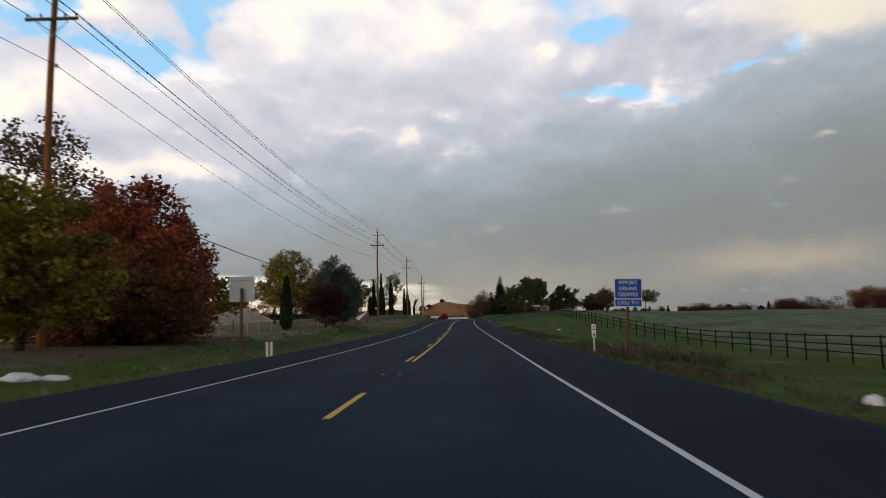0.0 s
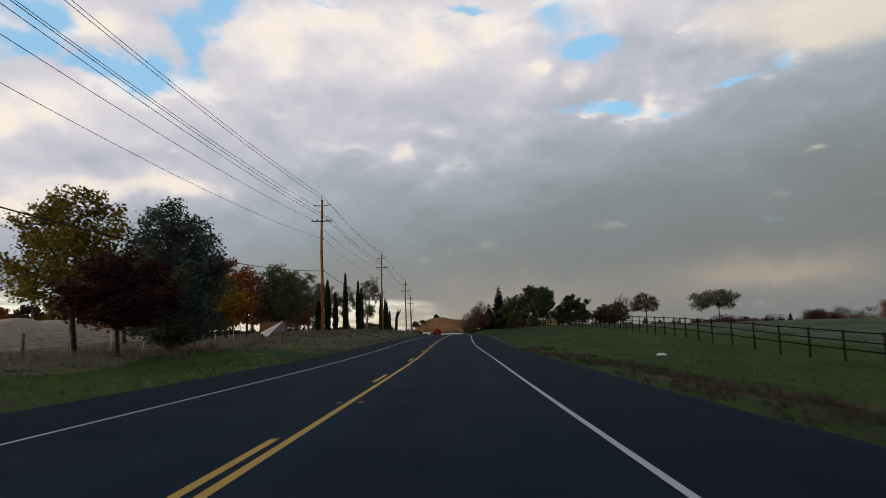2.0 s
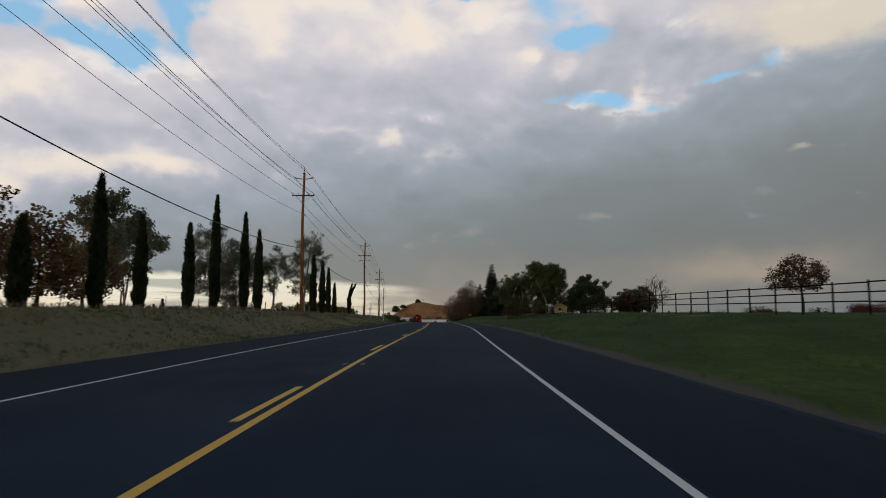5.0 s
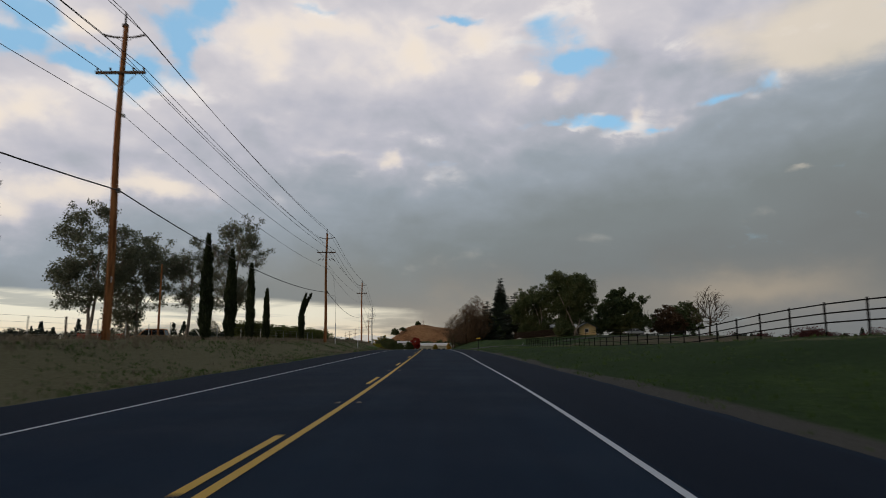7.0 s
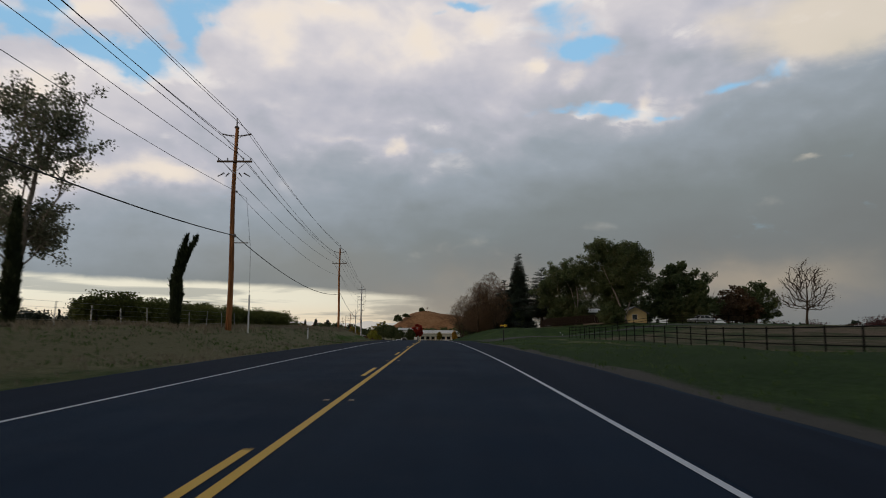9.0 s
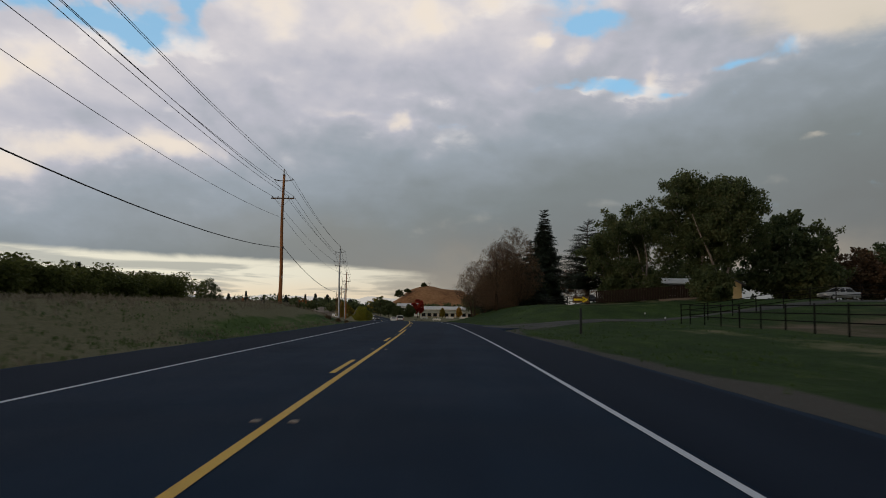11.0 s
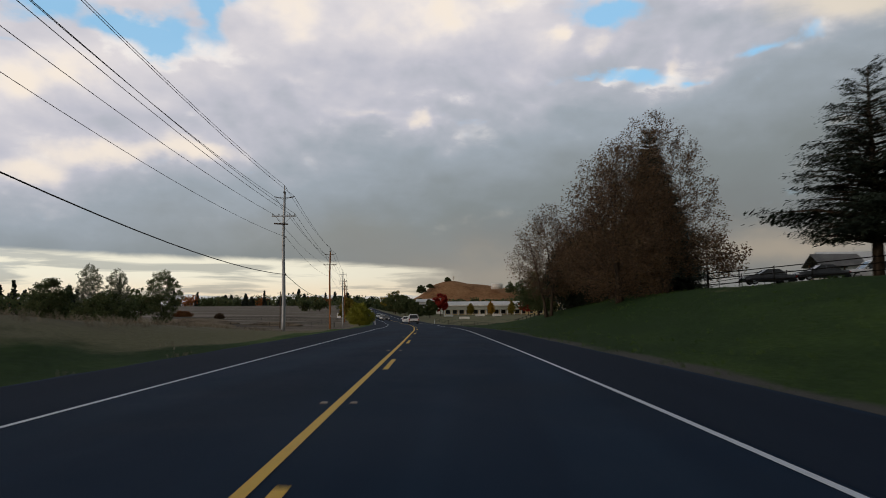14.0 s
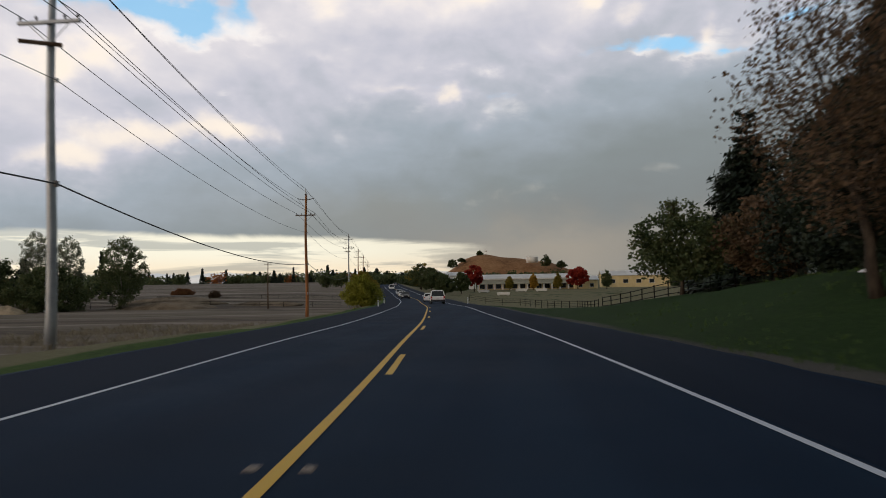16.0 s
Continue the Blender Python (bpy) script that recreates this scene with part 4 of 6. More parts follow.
def plant_left():
    # by the start of the road
    broad_tree("maple_tree", "dense maple in deep red autumn leaf", -17.6, 38.5, 8.6, 4.7, "leaf_red", 11, limbs=18, twigs=9, per=60, size=0.17, clear=0.05, bulge=0.4)
    broad_tree("maple_tree", "maple turning rust red, dense to the ground", -20.6, 43.5, 8.2, 4.8, "leaf_rust", 12, limbs=16, twigs=8, per=50, size=0.18, clear=0.08)
    broad_tree("maple_tree", "low rust-brown maple with boughs down to the ground", -16.4, 35.0, 4.4, 4.6, "leaf_rust_dark", 16, limbs=22, twigs=9, per=50, size=0.16, clear=0.0, bulge=0.4)
    broad_tree("ash_tree", "ash with green and golden leaves", -15.9, 27.1, 6.3, 3.0, "leaf_olive_gold", 13, limbs=16, twigs=8, per=52, size=0.14, clear=0.1)
    broad_tree("plane_tree", "tall thin tree losing its brown leaves", -24.6, 40.6, 13.2, 4.8, "leaf_tan", 14, limbs=15, twigs=9, per=22, size=0.17, clear=0.2)
    broad_tree("ash_tree", "small ash with yellow-green leaves", -18.2, 47.4, 5.0, 2.8, "leaf_olive_gold", 15, limbs=13, twigs=7, per=40, size=0.14, clear=0.1)
    # the clump beside the wire fence
    broad_tree("ash_tree", "tall ash turning gold at the top", -19.3, 77.4, 8.6, 3.4, "leaf_olive_gold", 21, limbs=18, twigs=9, per=34, size=0.14, clear=0.28)
    broad_tree("olive_tree", "large silver-green olive, full to the ground", -14.3, 77.4, 7.5, 3.2, "leaf_silver", 22, "bark_grey", limbs=24, twigs=11, per=46, size=0.11, clear=0.08, flatten=0.92)
    broad_tree("olive_tree", "silver-green olive behind the fence", -15.9, 81.76, 6.4, 2.1, "leaf_silver", 23, "bark_grey", limbs=18, twigs=9, per=38, size=0.13, clear=0.06)
    broad_tree("plum_tree", "low purple-leaved plum in front of the olive", -14.0, 71.6, 4.5, 2.2, "leaf_wine", 24, limbs=16, twigs=9, per=36, size=0.11, clear=0.28)
    cypress("dense dark columnar cypress by the wire fence", -16.83, 66.83, 4.6, 0.64, 25, group="cypresses by the fence")
    # trees beyond the sand bank
    broad_tree("oak_tree", "brown-green tree beyond the sand bank", -83.0, 172.0, 8.4, 4.2, "leaf_brown", 26, limbs=14, twigs=8, per=26, size=0.3, clear=0.06)
    broad_tree("oak_tree", "brown-green tree beyond the sand bank", -76.5, 171.0, 9.6, 3.4, "leaf_olive_gold", 27, limbs=14, twigs=8, per=22, size=0.3, clear=0.1)
    gum("thin tall eucalyptus beyond the sand bank", -68.1, 172.0, 11.0, 2.6, 28, 24)
    broad_tree("oak_tree", "rounded tree beyond the sand bank", -58.8, 172.0, 9.2, 4.4, "leaf_olive_gold", 29, limbs=14, twigs=8, per=24, size=0.3, clear=0.06)
    broad_tree("oak_tree", "rounded tree beyond the sand bank", -92.0, 176.0, 8.0, 4.0, "leaf_rust", 30, limbs=13, twigs=8, per=22, size=0.3, clear=0.06)
    # autumn row
    broad_tree("maple_tree", "maple with yellow and orange leaves", -22.25, 104.56, 7.3, 3.0, "leaf_gold", 31, limbs=15, twigs=8, per=34, size=0.16, clear=0.15)
    broad_tree("maple_tree", "tall maple with thinning russet leaves", -23.1, 110.7, 9.0, 2.9, "leaf_rust", 32, limbs=15, twigs=8, per=22, size=0.16, clear=0.2)
    broad_tree("maple_tree", "maple with orange-red leaves", -23.7, 119.0, 8.6, 3.0, "leaf_rust", 33, limbs=15, twigs=8, per=26, size=0.16, clear=0.18)
    broad_tree("oak_tree", "open oak with dark green leaves", -20.4, 120.3, 9.0, 3.5, "leaf_green", 34, limbs=15, twigs=8, per=22, size=0.16, clear=0.2)
    broad_tree("maple_tree", "thin maple with few brown leaves", -21.9, 131.5, 7.9, 3.6, "leaf_tan", 35, limbs=16, twigs=10, per=20, size=0.14, clear=0.16)
    broad_tree("maple_tree", "half-bare maple with russet leaves", -26.44, 96.78, 7.28, 3.88, "leaf_rust", 36, limbs=13, twigs=8, per=18, size=0.17, clear=0.18)
    broad_tree("oak_tree", "green oak among the autumn trees", -25.32, 132.12, 7.58, 2.8, "leaf_green", 37, limbs=12, twigs=7, per=20, size=0.17, clear=0.2)
    broad_tree("maple_tree", "half-bare tree with brown leaves", -23.39, 140.99, 7.21, 2.61, "leaf_tan", 38, limbs=13, twigs=9, per=17, size=0.16, clear=0.16)
    broad_tree("maple_tree", "half-bare tree with brown leaves", -26.63, 152.08, 7.94, 2.63, "leaf_tan", 39, limbs=12, twigs=8, per=17, size=0.16, clear=0.16)
    gum("eucalyptus behind the cypress row", -30.43, 161.61, 12.09, 3.2, 40)
    gum("eucalyptus behind the cypress row", -34.15, 174.62, 12.19, 3.37, 41)
    row = ((-17.89, 130.62, 4.83, 0.5), (-18.03, 137.25, 8.11, 0.5), (-17.76, 141.68, 6.55, 0.44), (-17.46, 148.41, 7.09, 0.44), (-19.2, 158.8, 11.0, 0.5), (-17.3, 160.79, 9.82, 0.46), (-17.57, 166.3, 9.03, 0.5), (-16.52, 188.25, 8.69, 0.5), (-16.11, 192.47, 8.19, 0.5), (-16.37, 198.72, 7.85, 0.4), (-16.27, 203.74, 5.96, 0.33))
    for k, (x, y, top, wide) in enumerate(row):
        cypress("slim dark green columnar cypress in a row", x, y, top, wide, 50 + k)
    cypress("young cypress bent over at the tip", -16.1, 218.52, 6.64, 0.37, 70, 0.9)
    gum("tall open eucalyptus with pale trunk", -38.3, 213.5, 16.8, 4.3, 71, 44, clear=0.22, lobes=22, limbs=28, size=0.14, fine=0.004)
    gum("bushy eucalyptus with low crown", -36.6, 221.5, 15.0, 4.4, 72, 46, clear=0.14, lobes=26, limbs=30, size=0.14, fine=0.004)
    gum("tall open eucalyptus behind the cypresses", -23.3, 214.5, 15.7, 2.95, 73, 24, clear=0.2, lobes=28, limbs=32, trunks=1, size=0.115, lean=(0.08, 0), fine=0.0055)
    gum("young eucalyptus with pale trunk", -29.6, 219.0, 13.6, 2.5, 74, 21, clear=0.3, lobes=20, limbs=28, trunks=1, size=0.11, lean=(0.03, 0), fine=0.0055)
    # far side of the left field
    gum("dark round eucalyptus in the dry field", -85.1, 450.9, 10.2, 4.6, 81, 30, "leaf_green", 0.02, 0, "", 30)
    gum("thin upright eucalyptus in the dry field", -99.4, 454.5, 10.8, 3.4, 82, 16, "leaf_gum", 0.15, 0, "", 26)
    gum("thin upright eucalyptus in the dry field", -108.3, 456.4, 12.6, 3.6, 83, 16, "leaf_gum", 0.15, 0, "", 26)
    broad_tree("oak_tree", "broad dark oak in the dry field", -97.5, 446.0, 4.2, 8.0, "leaf_green", 84, limbs=20, twigs=9, per=34, size=0.3, clear=0.01)
    broad_tree("oak_tree", "broad dark oak in the dry field", -112.0, 446.0, 7.6, 7.5, "leaf_green", 85, limbs=20, twigs=9, per=34, size=0.3, clear=0.01)
    broad_tree("bush", "round dark bush in the dry field", -98.0, 524.0, land(-98.0, 524.0) + 2.4, 1.9, "leaf_brown", 88, limbs=12, twigs=7, per=24, size=0.16, clear=0.0, category="bush")
    broad_tree("bush", "wide low orange-brown bush in the dry field", -137.0, 580.0, land(-137.0, 580.0) + 2.6, 4.6, "leaf_rust_dark", 89, limbs=14, twigs=8, per=24, size=0.25, clear=0.0, category="bush")
    broad_tree("bush", "low reddish-brown bush in the dry field", -31.5, 334.0, land(-31.5, 334.0) + 1.0, 0.9, "leaf_rust_dark", 87, limbs=10, twigs=6, per=24, size=0.07, clear=0.0, category="bush")
    for k, (x, y, tall, wide) in enumerate(((-13.4, 289.2, 0.42, 0.36), (-12.5, 290.0, 0.34, 0.30), (-11.2, 287.4, 0.2, 0.14))):
        broad_tree("weed_bush", "dead brown weed bush on the dry verge", x, y, land(x, y) + tall, wide, "leaf_tan", 90 + k, limbs=10, twigs=6, per=12, size=0.035, clear=0.0, category="bush", group="weeds on the verge", spread=-0.1)
    broad_tree("willow_bush", "yellow-green willow bush by the road bend", -25.8, 410.5, 1.0, 2.7, "leaf_yellowgreen", 86, limbs=22, twigs=10, per=30, size=0.13, clear=0.02, category="bush")


def plant_right():
    broad_tree("oak_tree", "small spreading oak with grey-green leaves", 34.6, 132.6, 4.9, 2.7, "leaf_gum", 101, clear=0.45, limbs=16, twigs=9, per=22, size=0.13, bulge=0.7, lobes=11)
    broad_tree("oak_tree", "leaning small tree with a lopsided crown", 34.46, 165.99, 6.79, 2.72, "leaf_brown", 102, clear=0.45, limbs=9, twigs=9, per=26, size=0.12, lean=(-0.10, 0))
    broad_tree("oak_tree", "bare spreading tree with few brown leaves", 60.5, 292.87, 13.78, 4.5, "leaf_brown", 103, "bark_dark", clear=0.22, limbs=15, twigs=11, per=5, size=0.10, fine=0.0095, rise=0.3)
    broad_tree("oak_tree", "rounded oak with brown-green leaves", 59.51, 318.23, 10.5, 4.76, "leaf_brown", 104, limbs=14, twigs=8, per=34, size=0.29, clear=0.08)
    broad_tree("oak_tree", "rounded dark green oak", 65.48, 322.72, 12.19, 5.02, "leaf_green", 105, limbs=14, twigs=8, per=34, size=0.29, clear=0.08)
    # tall trees round the house
    gum("huge dark eucalyptus above the house", 29.2, 301.3, 18.4, 5.4, 111, 50, "leaf_green", 0.24, 30, "tall trees round the house", 34)
    gum("tall dark eucalyptus with pale forked limbs", 23.6, 304.1, 15.2, 4.6, 112, 42, "leaf_green", 0.1, 24, "tall trees round the house", 26)
    gum("huge dark eucalyptus with a dense crown", 31.6, 298.5, 17.4, 4.9, 113, 50, "leaf_green", 0.28, 0, "tall trees round the house", 36)
    broad_tree("oak_tree", "dark evergreen oak beside the house", 44.6, 309.1, 14.6, 6.2, "leaf_green", 114, limbs=18, twigs=9, per=60, size=0.31, clear=0.04, group="tall trees round the house")
    gum("open eucalyptus with ragged crown", 50.9, 312.8, 12.6, 4.2, 115, 34, "leaf_green", 0.15, 12, "tall trees round the house")
    gum("dark eucalyptus with forked pale trunk", 20.8, 308.3, 13.0, 4.0, 116, 44, "leaf_green", 0.08, 20, "tall trees round the house", 24)
    conifer("cedar_tree", "dark cedar with wide level boughs", 19.0, 315.9, 13.9, 5.3, 117, 24, 7, power=0.66, sag=0.02, clear=0.16, needles=6.0)
    conifer("redwood_tree", "tall dark narrow redwood", 19.2, 362.6, 22.0, 4.7, 118, 58, 15, power=0.62, sag=0.35, needles=1.8)
    conifer("fir_tree", "dark fir behind the brown trees", 15.1, 378.3, 13.9, 4.6, 119, 44, 15, power=0.62, sag=0.3, clear=0.02)
    broad_tree("oak_tree", "low dark tree at the foot of the redwood", 16.2, 360.0, 10.5, 4.2, "leaf_green", 120, limbs=20, twigs=9, per=46, size=0.2, clear=0.03)
    broad_tree("oak_tree", "open spreading tree with russet leaves", 26.2, 364.2, 10.1, 5.4, "leaf_brown", 121, limbs=15, twigs=10, per=14, size=0.19, clear=0.25)
    # dark shrubs round the house
    for k, (x, y, top, r) in enumerate(((22.3, 308.6, 5.4, 2.2), (24.5, 305.5, 5.8, 2.8), (46.5, 306.5, 6.0, 3.2), (26.0, 318.5, 9.0, 4.0), (33.5, 320.5, 9.5, 4.2), (39.5, 321.5, 10.0, 4.4), (27.2, 291.5, 6.0, 2.2), (21.4, 306.8, 6.4, 2.6))):
        broad_tree("shrub", "dense dark evergreen shrub beside the house", x, y, top, r, "leaf_green", 122 + k, limbs=13, twigs=8, per=40, size=0.2, clear=0.02, category="shrub", group="shrubs round the house")
    # the brown clump close to the road
    broad_tree("alder_tree", "dense brown alder with dry leaves by the road", 6.5, 323.0, 11.7, 4.1, "leaf_alder", 131, limbs=40, twigs=15, per=28, size=0.075, clear=0.03, group="brown alders by the road", spread=0.05)
    broad_tree("alder_tree", "tall alder with thin brown leaves and fine twigs", 9.3, 324.0, 14.0, 4.2, "leaf_alder", 132, limbs=50, twigs=16, per=20, size=0.072, clear=0.08, group="brown alders by the road", spread=0.026, rise=0.3, trunks=2, fine=0.0025)
    broad_tree("alder_tree", "smaller brown-green alder by the road edge", 3.3, 335.6, 9.2, 3.1, "leaf_alder", 133, limbs=32, twigs=14, per=17, size=0.075, clear=0.18, group="brown alders by the road", rise=0.35, trunks=2, fine=0.0025)
    broad_tree("alder_tree", "dense brown alder with dry leaves by the road", 8.2, 333.3, 12.0, 4.4, "leaf_alder", 134, limbs=34, twigs=14, per=26, size=0.08, clear=0.08, group="brown alders by the road", spread=0.05)
    broad_tree("oak_tree", "dark evergreen tree full to the ground among the alders", 6.4, 339.5, 7.2, 3.1, "leaf_conifer", 139, limbs=24, twigs=11, per=46, size=0.12, clear=0.0, bulge=0.4)
    broad_tree("oak_tree", "dark evergreen tree full to the ground behind the alders", 10.6, 351.5, 9.2, 3.9, "leaf_conifer", 138, limbs=26, twigs=12, per=50, size=0.15, clear=0.0, bulge=0.4)
    broad_tree("oak_tree", "small dark oak above the rail fence", 4.57, 359.67, 4.6, 2.89, "leaf_green", 135, limbs=14, twigs=9, per=32, size=0.14, clear=0.2)
    broad_tree("oak_tree", "small brown oak above the rail fence", 9, 357.58, 5.07, 2.89, "leaf_alder", 136, limbs=14, twigs=9, per=26, size=0.14, clear=0.2)
    conifer("fir_tree", "dark fir behind the alders by the road", 13.25, 336.81, 12.84, 3.34, 137, 32, 16, power=0.65, needles=2.5)
    # by the long building
    broad_tree("maple_tree", "scarlet maple before the long building", -16.7, 546.03, 4.78, 3.13, "leaf_scarlet", 141, limbs=11, twigs=7, per=26, size=0.42, clear=0.25)
    broad_tree("maple_tree", "scarlet maple at the end of the building", 19.01, 557.01, 3.99, 3.85, "leaf_scarlet", 142, limbs=11, twigs=7, per=26, size=0.42, clear=0.2)
    for k, (x, y, top, r, mat) in enumerate(((-23.19, 509.43, 1.07, 2.93, "leaf_green"), (-19.5, 523.15, 1.89, 2.54, "leaf_green"), (3.46, 550.6, 1, 2.19, "leaf_gold"), (-4.79, 550.6, 0.24, 2.02, "leaf_olive_gold"), (11.69, 551.52, 1.22, 2.02, "leaf_olive_gold"), (28.15, 551.52, 2.09, 2.38, "leaf_green"), (-29.55, 532.3, 3.6, 4.6, "leaf_green"), (-35.9, 555.18, 5.2, 5.0, "leaf_green"), (-40.5, 588.0, 6.5, 6.0, "leaf_olive_gold"), (-46.5, 509.43, 2.75, 3.65, "leaf_olive_gold"))):
        broad_tree("garden_tree", "small leafy tree on the far lawn", x, y, top, r * (0.72 if 545 < y < 553 else 1.0), mat, 150 + k, limbs=12, twigs=7, per=14 if 545 < y < 553 else 40, size=0.26, clear=0.15)
    for k, (x, y, z, top, r) in enumerate(((-72.83, 1151.76, 11.46, 23.3, 6.6), (-61.88, 1159.08, 18.87, 24.6, 4.6), (41.5, 1131.63, 10.08, 26.0, 7.0), (-39.9, 1186.53, 26.18, 34.46, 4.58), (60.71, 1140.78, 8.27, 19.24, 6.41))):
        broad_tree("hill_tree", "lone dark tree on the dry hill", x, y, top, r, "leaf_green", 170 + k, limbs=11, twigs=6, per=30, size=0.7, clear=0.15, base=z)


plant_left()
plant_right()


def treeline(name, label, spots, mat, seed, size, per=700):
    """A far belt of trees too many to count: clumps of leaves on short stems, in one mesh each."""
    rng = np.random.default_rng(seed)
    points, wood = [], Geo()
    for x, y, ground, h, r, shape in spots:
        if shape == "cone":
            s = rng.uniform(0, 1, per // 2)
            a = rng.uniform(0, 6.283, per // 2)
            w = r * (1 - s) * np.sqrt(rng.uniform(0.3, 1, per // 2))
            centres = np.stack([x + w * np.cos(a), y + w * np.sin(a), ground + h * (0.05 + 0.95 * s)], 1)
            points.append(leaves(centres, 0.08 * r, 1, size, rng))
        else:
            lobes = np.stack([x + rng.normal(0, 0.42, 9) * r, y + rng.normal(0, 0.42, 9) * r, ground + h * rng.uniform(0.25, 0.88, 9)], 1)
            points.append(leaves(lobes, 0.26 * r, per // 9, size, rng, 0.8))
        wood.tube([(x, y, ground - 0.3), (x, y, ground + h * 0.6)], [0.05 * r + 0.06, 0.03 * r], 4, False)
    root = tagged(thing(name, label, "trees"), kind="stuff")
    part("stems", wood, "bark_dark", root)
    leaf_part("foliage", np.concatenate(points), mat, root)
    return root


def plant_far():
    rng = np.random.default_rng(5)
    spots = []
    for k in range(62):
        x = 124 + k * 5.4 + rng.normal(0, 3)
        y = 379 + rng.uniform(0, 64)
        top = np.interp(x, [136, 210, 275, 385, 460], [5.0, 8.6, 9.6, 10.5, 10.5]) + rng.normal(0, 1)
        spots.append((x, y, -2.6, top + 2.1, 6.0, "round"))
    treeline("orchard", "belt of dark red autumn trees beyond the field", spots, "leaf_wine", 201, 0.28, 3200)
    spots = [(243 + k * 5.2 + rng.normal(0, 2), 428 + rng.normal(0, 6), -0.5, 15.5 + rng.normal(0, 1.3), 8.0, "round") for k in range(10)]
    treeline("orchard", "group of tall rust-red trees beyond the field", spots, "leaf_rust_dark", 202, 0.3, 5200)
    spots = [(92 + k * 4.75 + rng.normal(0, 2), 510 + rng.normal(0, 8), -0.4, rng.uniform(3.5, 8), rng.uniform(1.5, 4.6), "cone" if k % 3 else "round") for k in range(30)]
    treeline("far_trees", "low far line of dark trees", spots, "leaf_conifer", 203, 0.8, 420)
    # belt along the horizon on the left
    for seed, mat, share_ in ((204, "leaf_conifer", "cone"), (205, "leaf_green", "round"), (206, "leaf_rust", "round"), (210, "leaf_gold", "round")):
        spots = []
        for k in range({204: 85, 205: 80, 206: 14, 210: 5}[seed]):
            y = rng.uniform(1470, 1830)
            x = rng.uniform(-1590, -210)
            spots.append((x, y, -6.0, rng.uniform(14, 34) if share_ == "cone" else rng.uniform(10, 21), rng.uniform(6, 10) if share_ == "cone" else rng.uniform(13, 26), share_))
        treeline("far_trees", "far belt of trees at the edge of the plain", spots, mat, seed, 2.8, 420)
    for seed, mat, shape in ((211, "leaf_conifer", "cone"), (212, "leaf_green", "round")):
        spots = []
        for k in range(46):
            spots.append((rng.uniform(-430, -125), rng.uniform(470, 545), -4.8, rng.uniform(9.0, 16.0) if shape == "cone" else rng.uniform(7.0, 12.0), rng.uniform(2.2, 3.6) if shape == "cone" else rng.uniform(4.5, 8), shape))
        treeline("far_trees", "dark belt of trees beyond the dry field", spots, mat, seed, 0.9, 420)
    spots = [(-63 + k * 8.2 + rng.normal(0, 3), 692 + rng.normal(0, 25), -4.4, rng.uniform(4.0, 8.0), 6.0, "round") for k in range(-6, 12)]
    treeline("far_trees", "belt of dark trees beyond the bend", spots, "leaf_green", 207, 1.0, 700)
    spots = [(-17.4 + k * 7.3 + rng.normal(0, 3), 628 + rng.normal(0, 12), -4.8, rng.uniform(2.5, 4.6), 4.0, "round") for k in range(0, 16)]
    treeline("far_trees", "belt of dark trees behind the long building", spots, "leaf_green", 208, 1.0, 700)
    spots = []
    for k in range(46):
        x, y = rng.uniform(-84, -36), rng.uniform(262, 296)
        tall = rng.uniform(1.6, 3.0) + (2.2 if k % 9 == 0 else 0.0)
        spots.append((x, y, land(x, y), tall, 1.5 if k % 9 == 0 else 2.4, "cone" if k % 9 == 0 else "round"))
    treeline("scrub", "dark low scrub beyond the cypress row", spots, "leaf_conifer", 213, 0.22, 1300)
    # a row of orchard trees on the bank beside the road
    spots = []
    for k in range(60):
        x, y = -25.2 + rng.normal(0, 0.7), 228 + 50 * k / 59 + rng.normal(0, 0.4)
        ground = land(x, y)
        spots.append((x, y, ground, 3.2 - ground + 0.5 * noise.noise(Vector((y * 0.21, 0, 2))) + rng.normal(0, 0.28), 1.6, "round"))
    treeline("citrus_grove", "dense dark green row of orchard trees on the bank", spots, "leaf_grove", 209, 0.12, 2600)


plant_far()

# ---------------------------------------------------------------- power line
# where each pole stands, the height of its tip, and the height at which it carries the telephone cable
POLES = ((-16.7, 29.57, 16.1, 6.68), (-14.4, 115.86, 15.89, 7.46), (-14.05, 169.33, 16.01, 7.68), (-13.8, 221.2, 14.86, 7.1), (-17.05, 283.36, 14.42, 6.71), (-20.89, 340.26, 11.93, 3.5), (-27.56, 391, 10.2, 1.9), (-37.97, 454.53, 9.5, 1.1), (-47.9, 507.6, 9.3, 0.9), (-58.73, 564.33, 9.37, 0.97), (-72.28, 637.53, 9.41, 1.01))


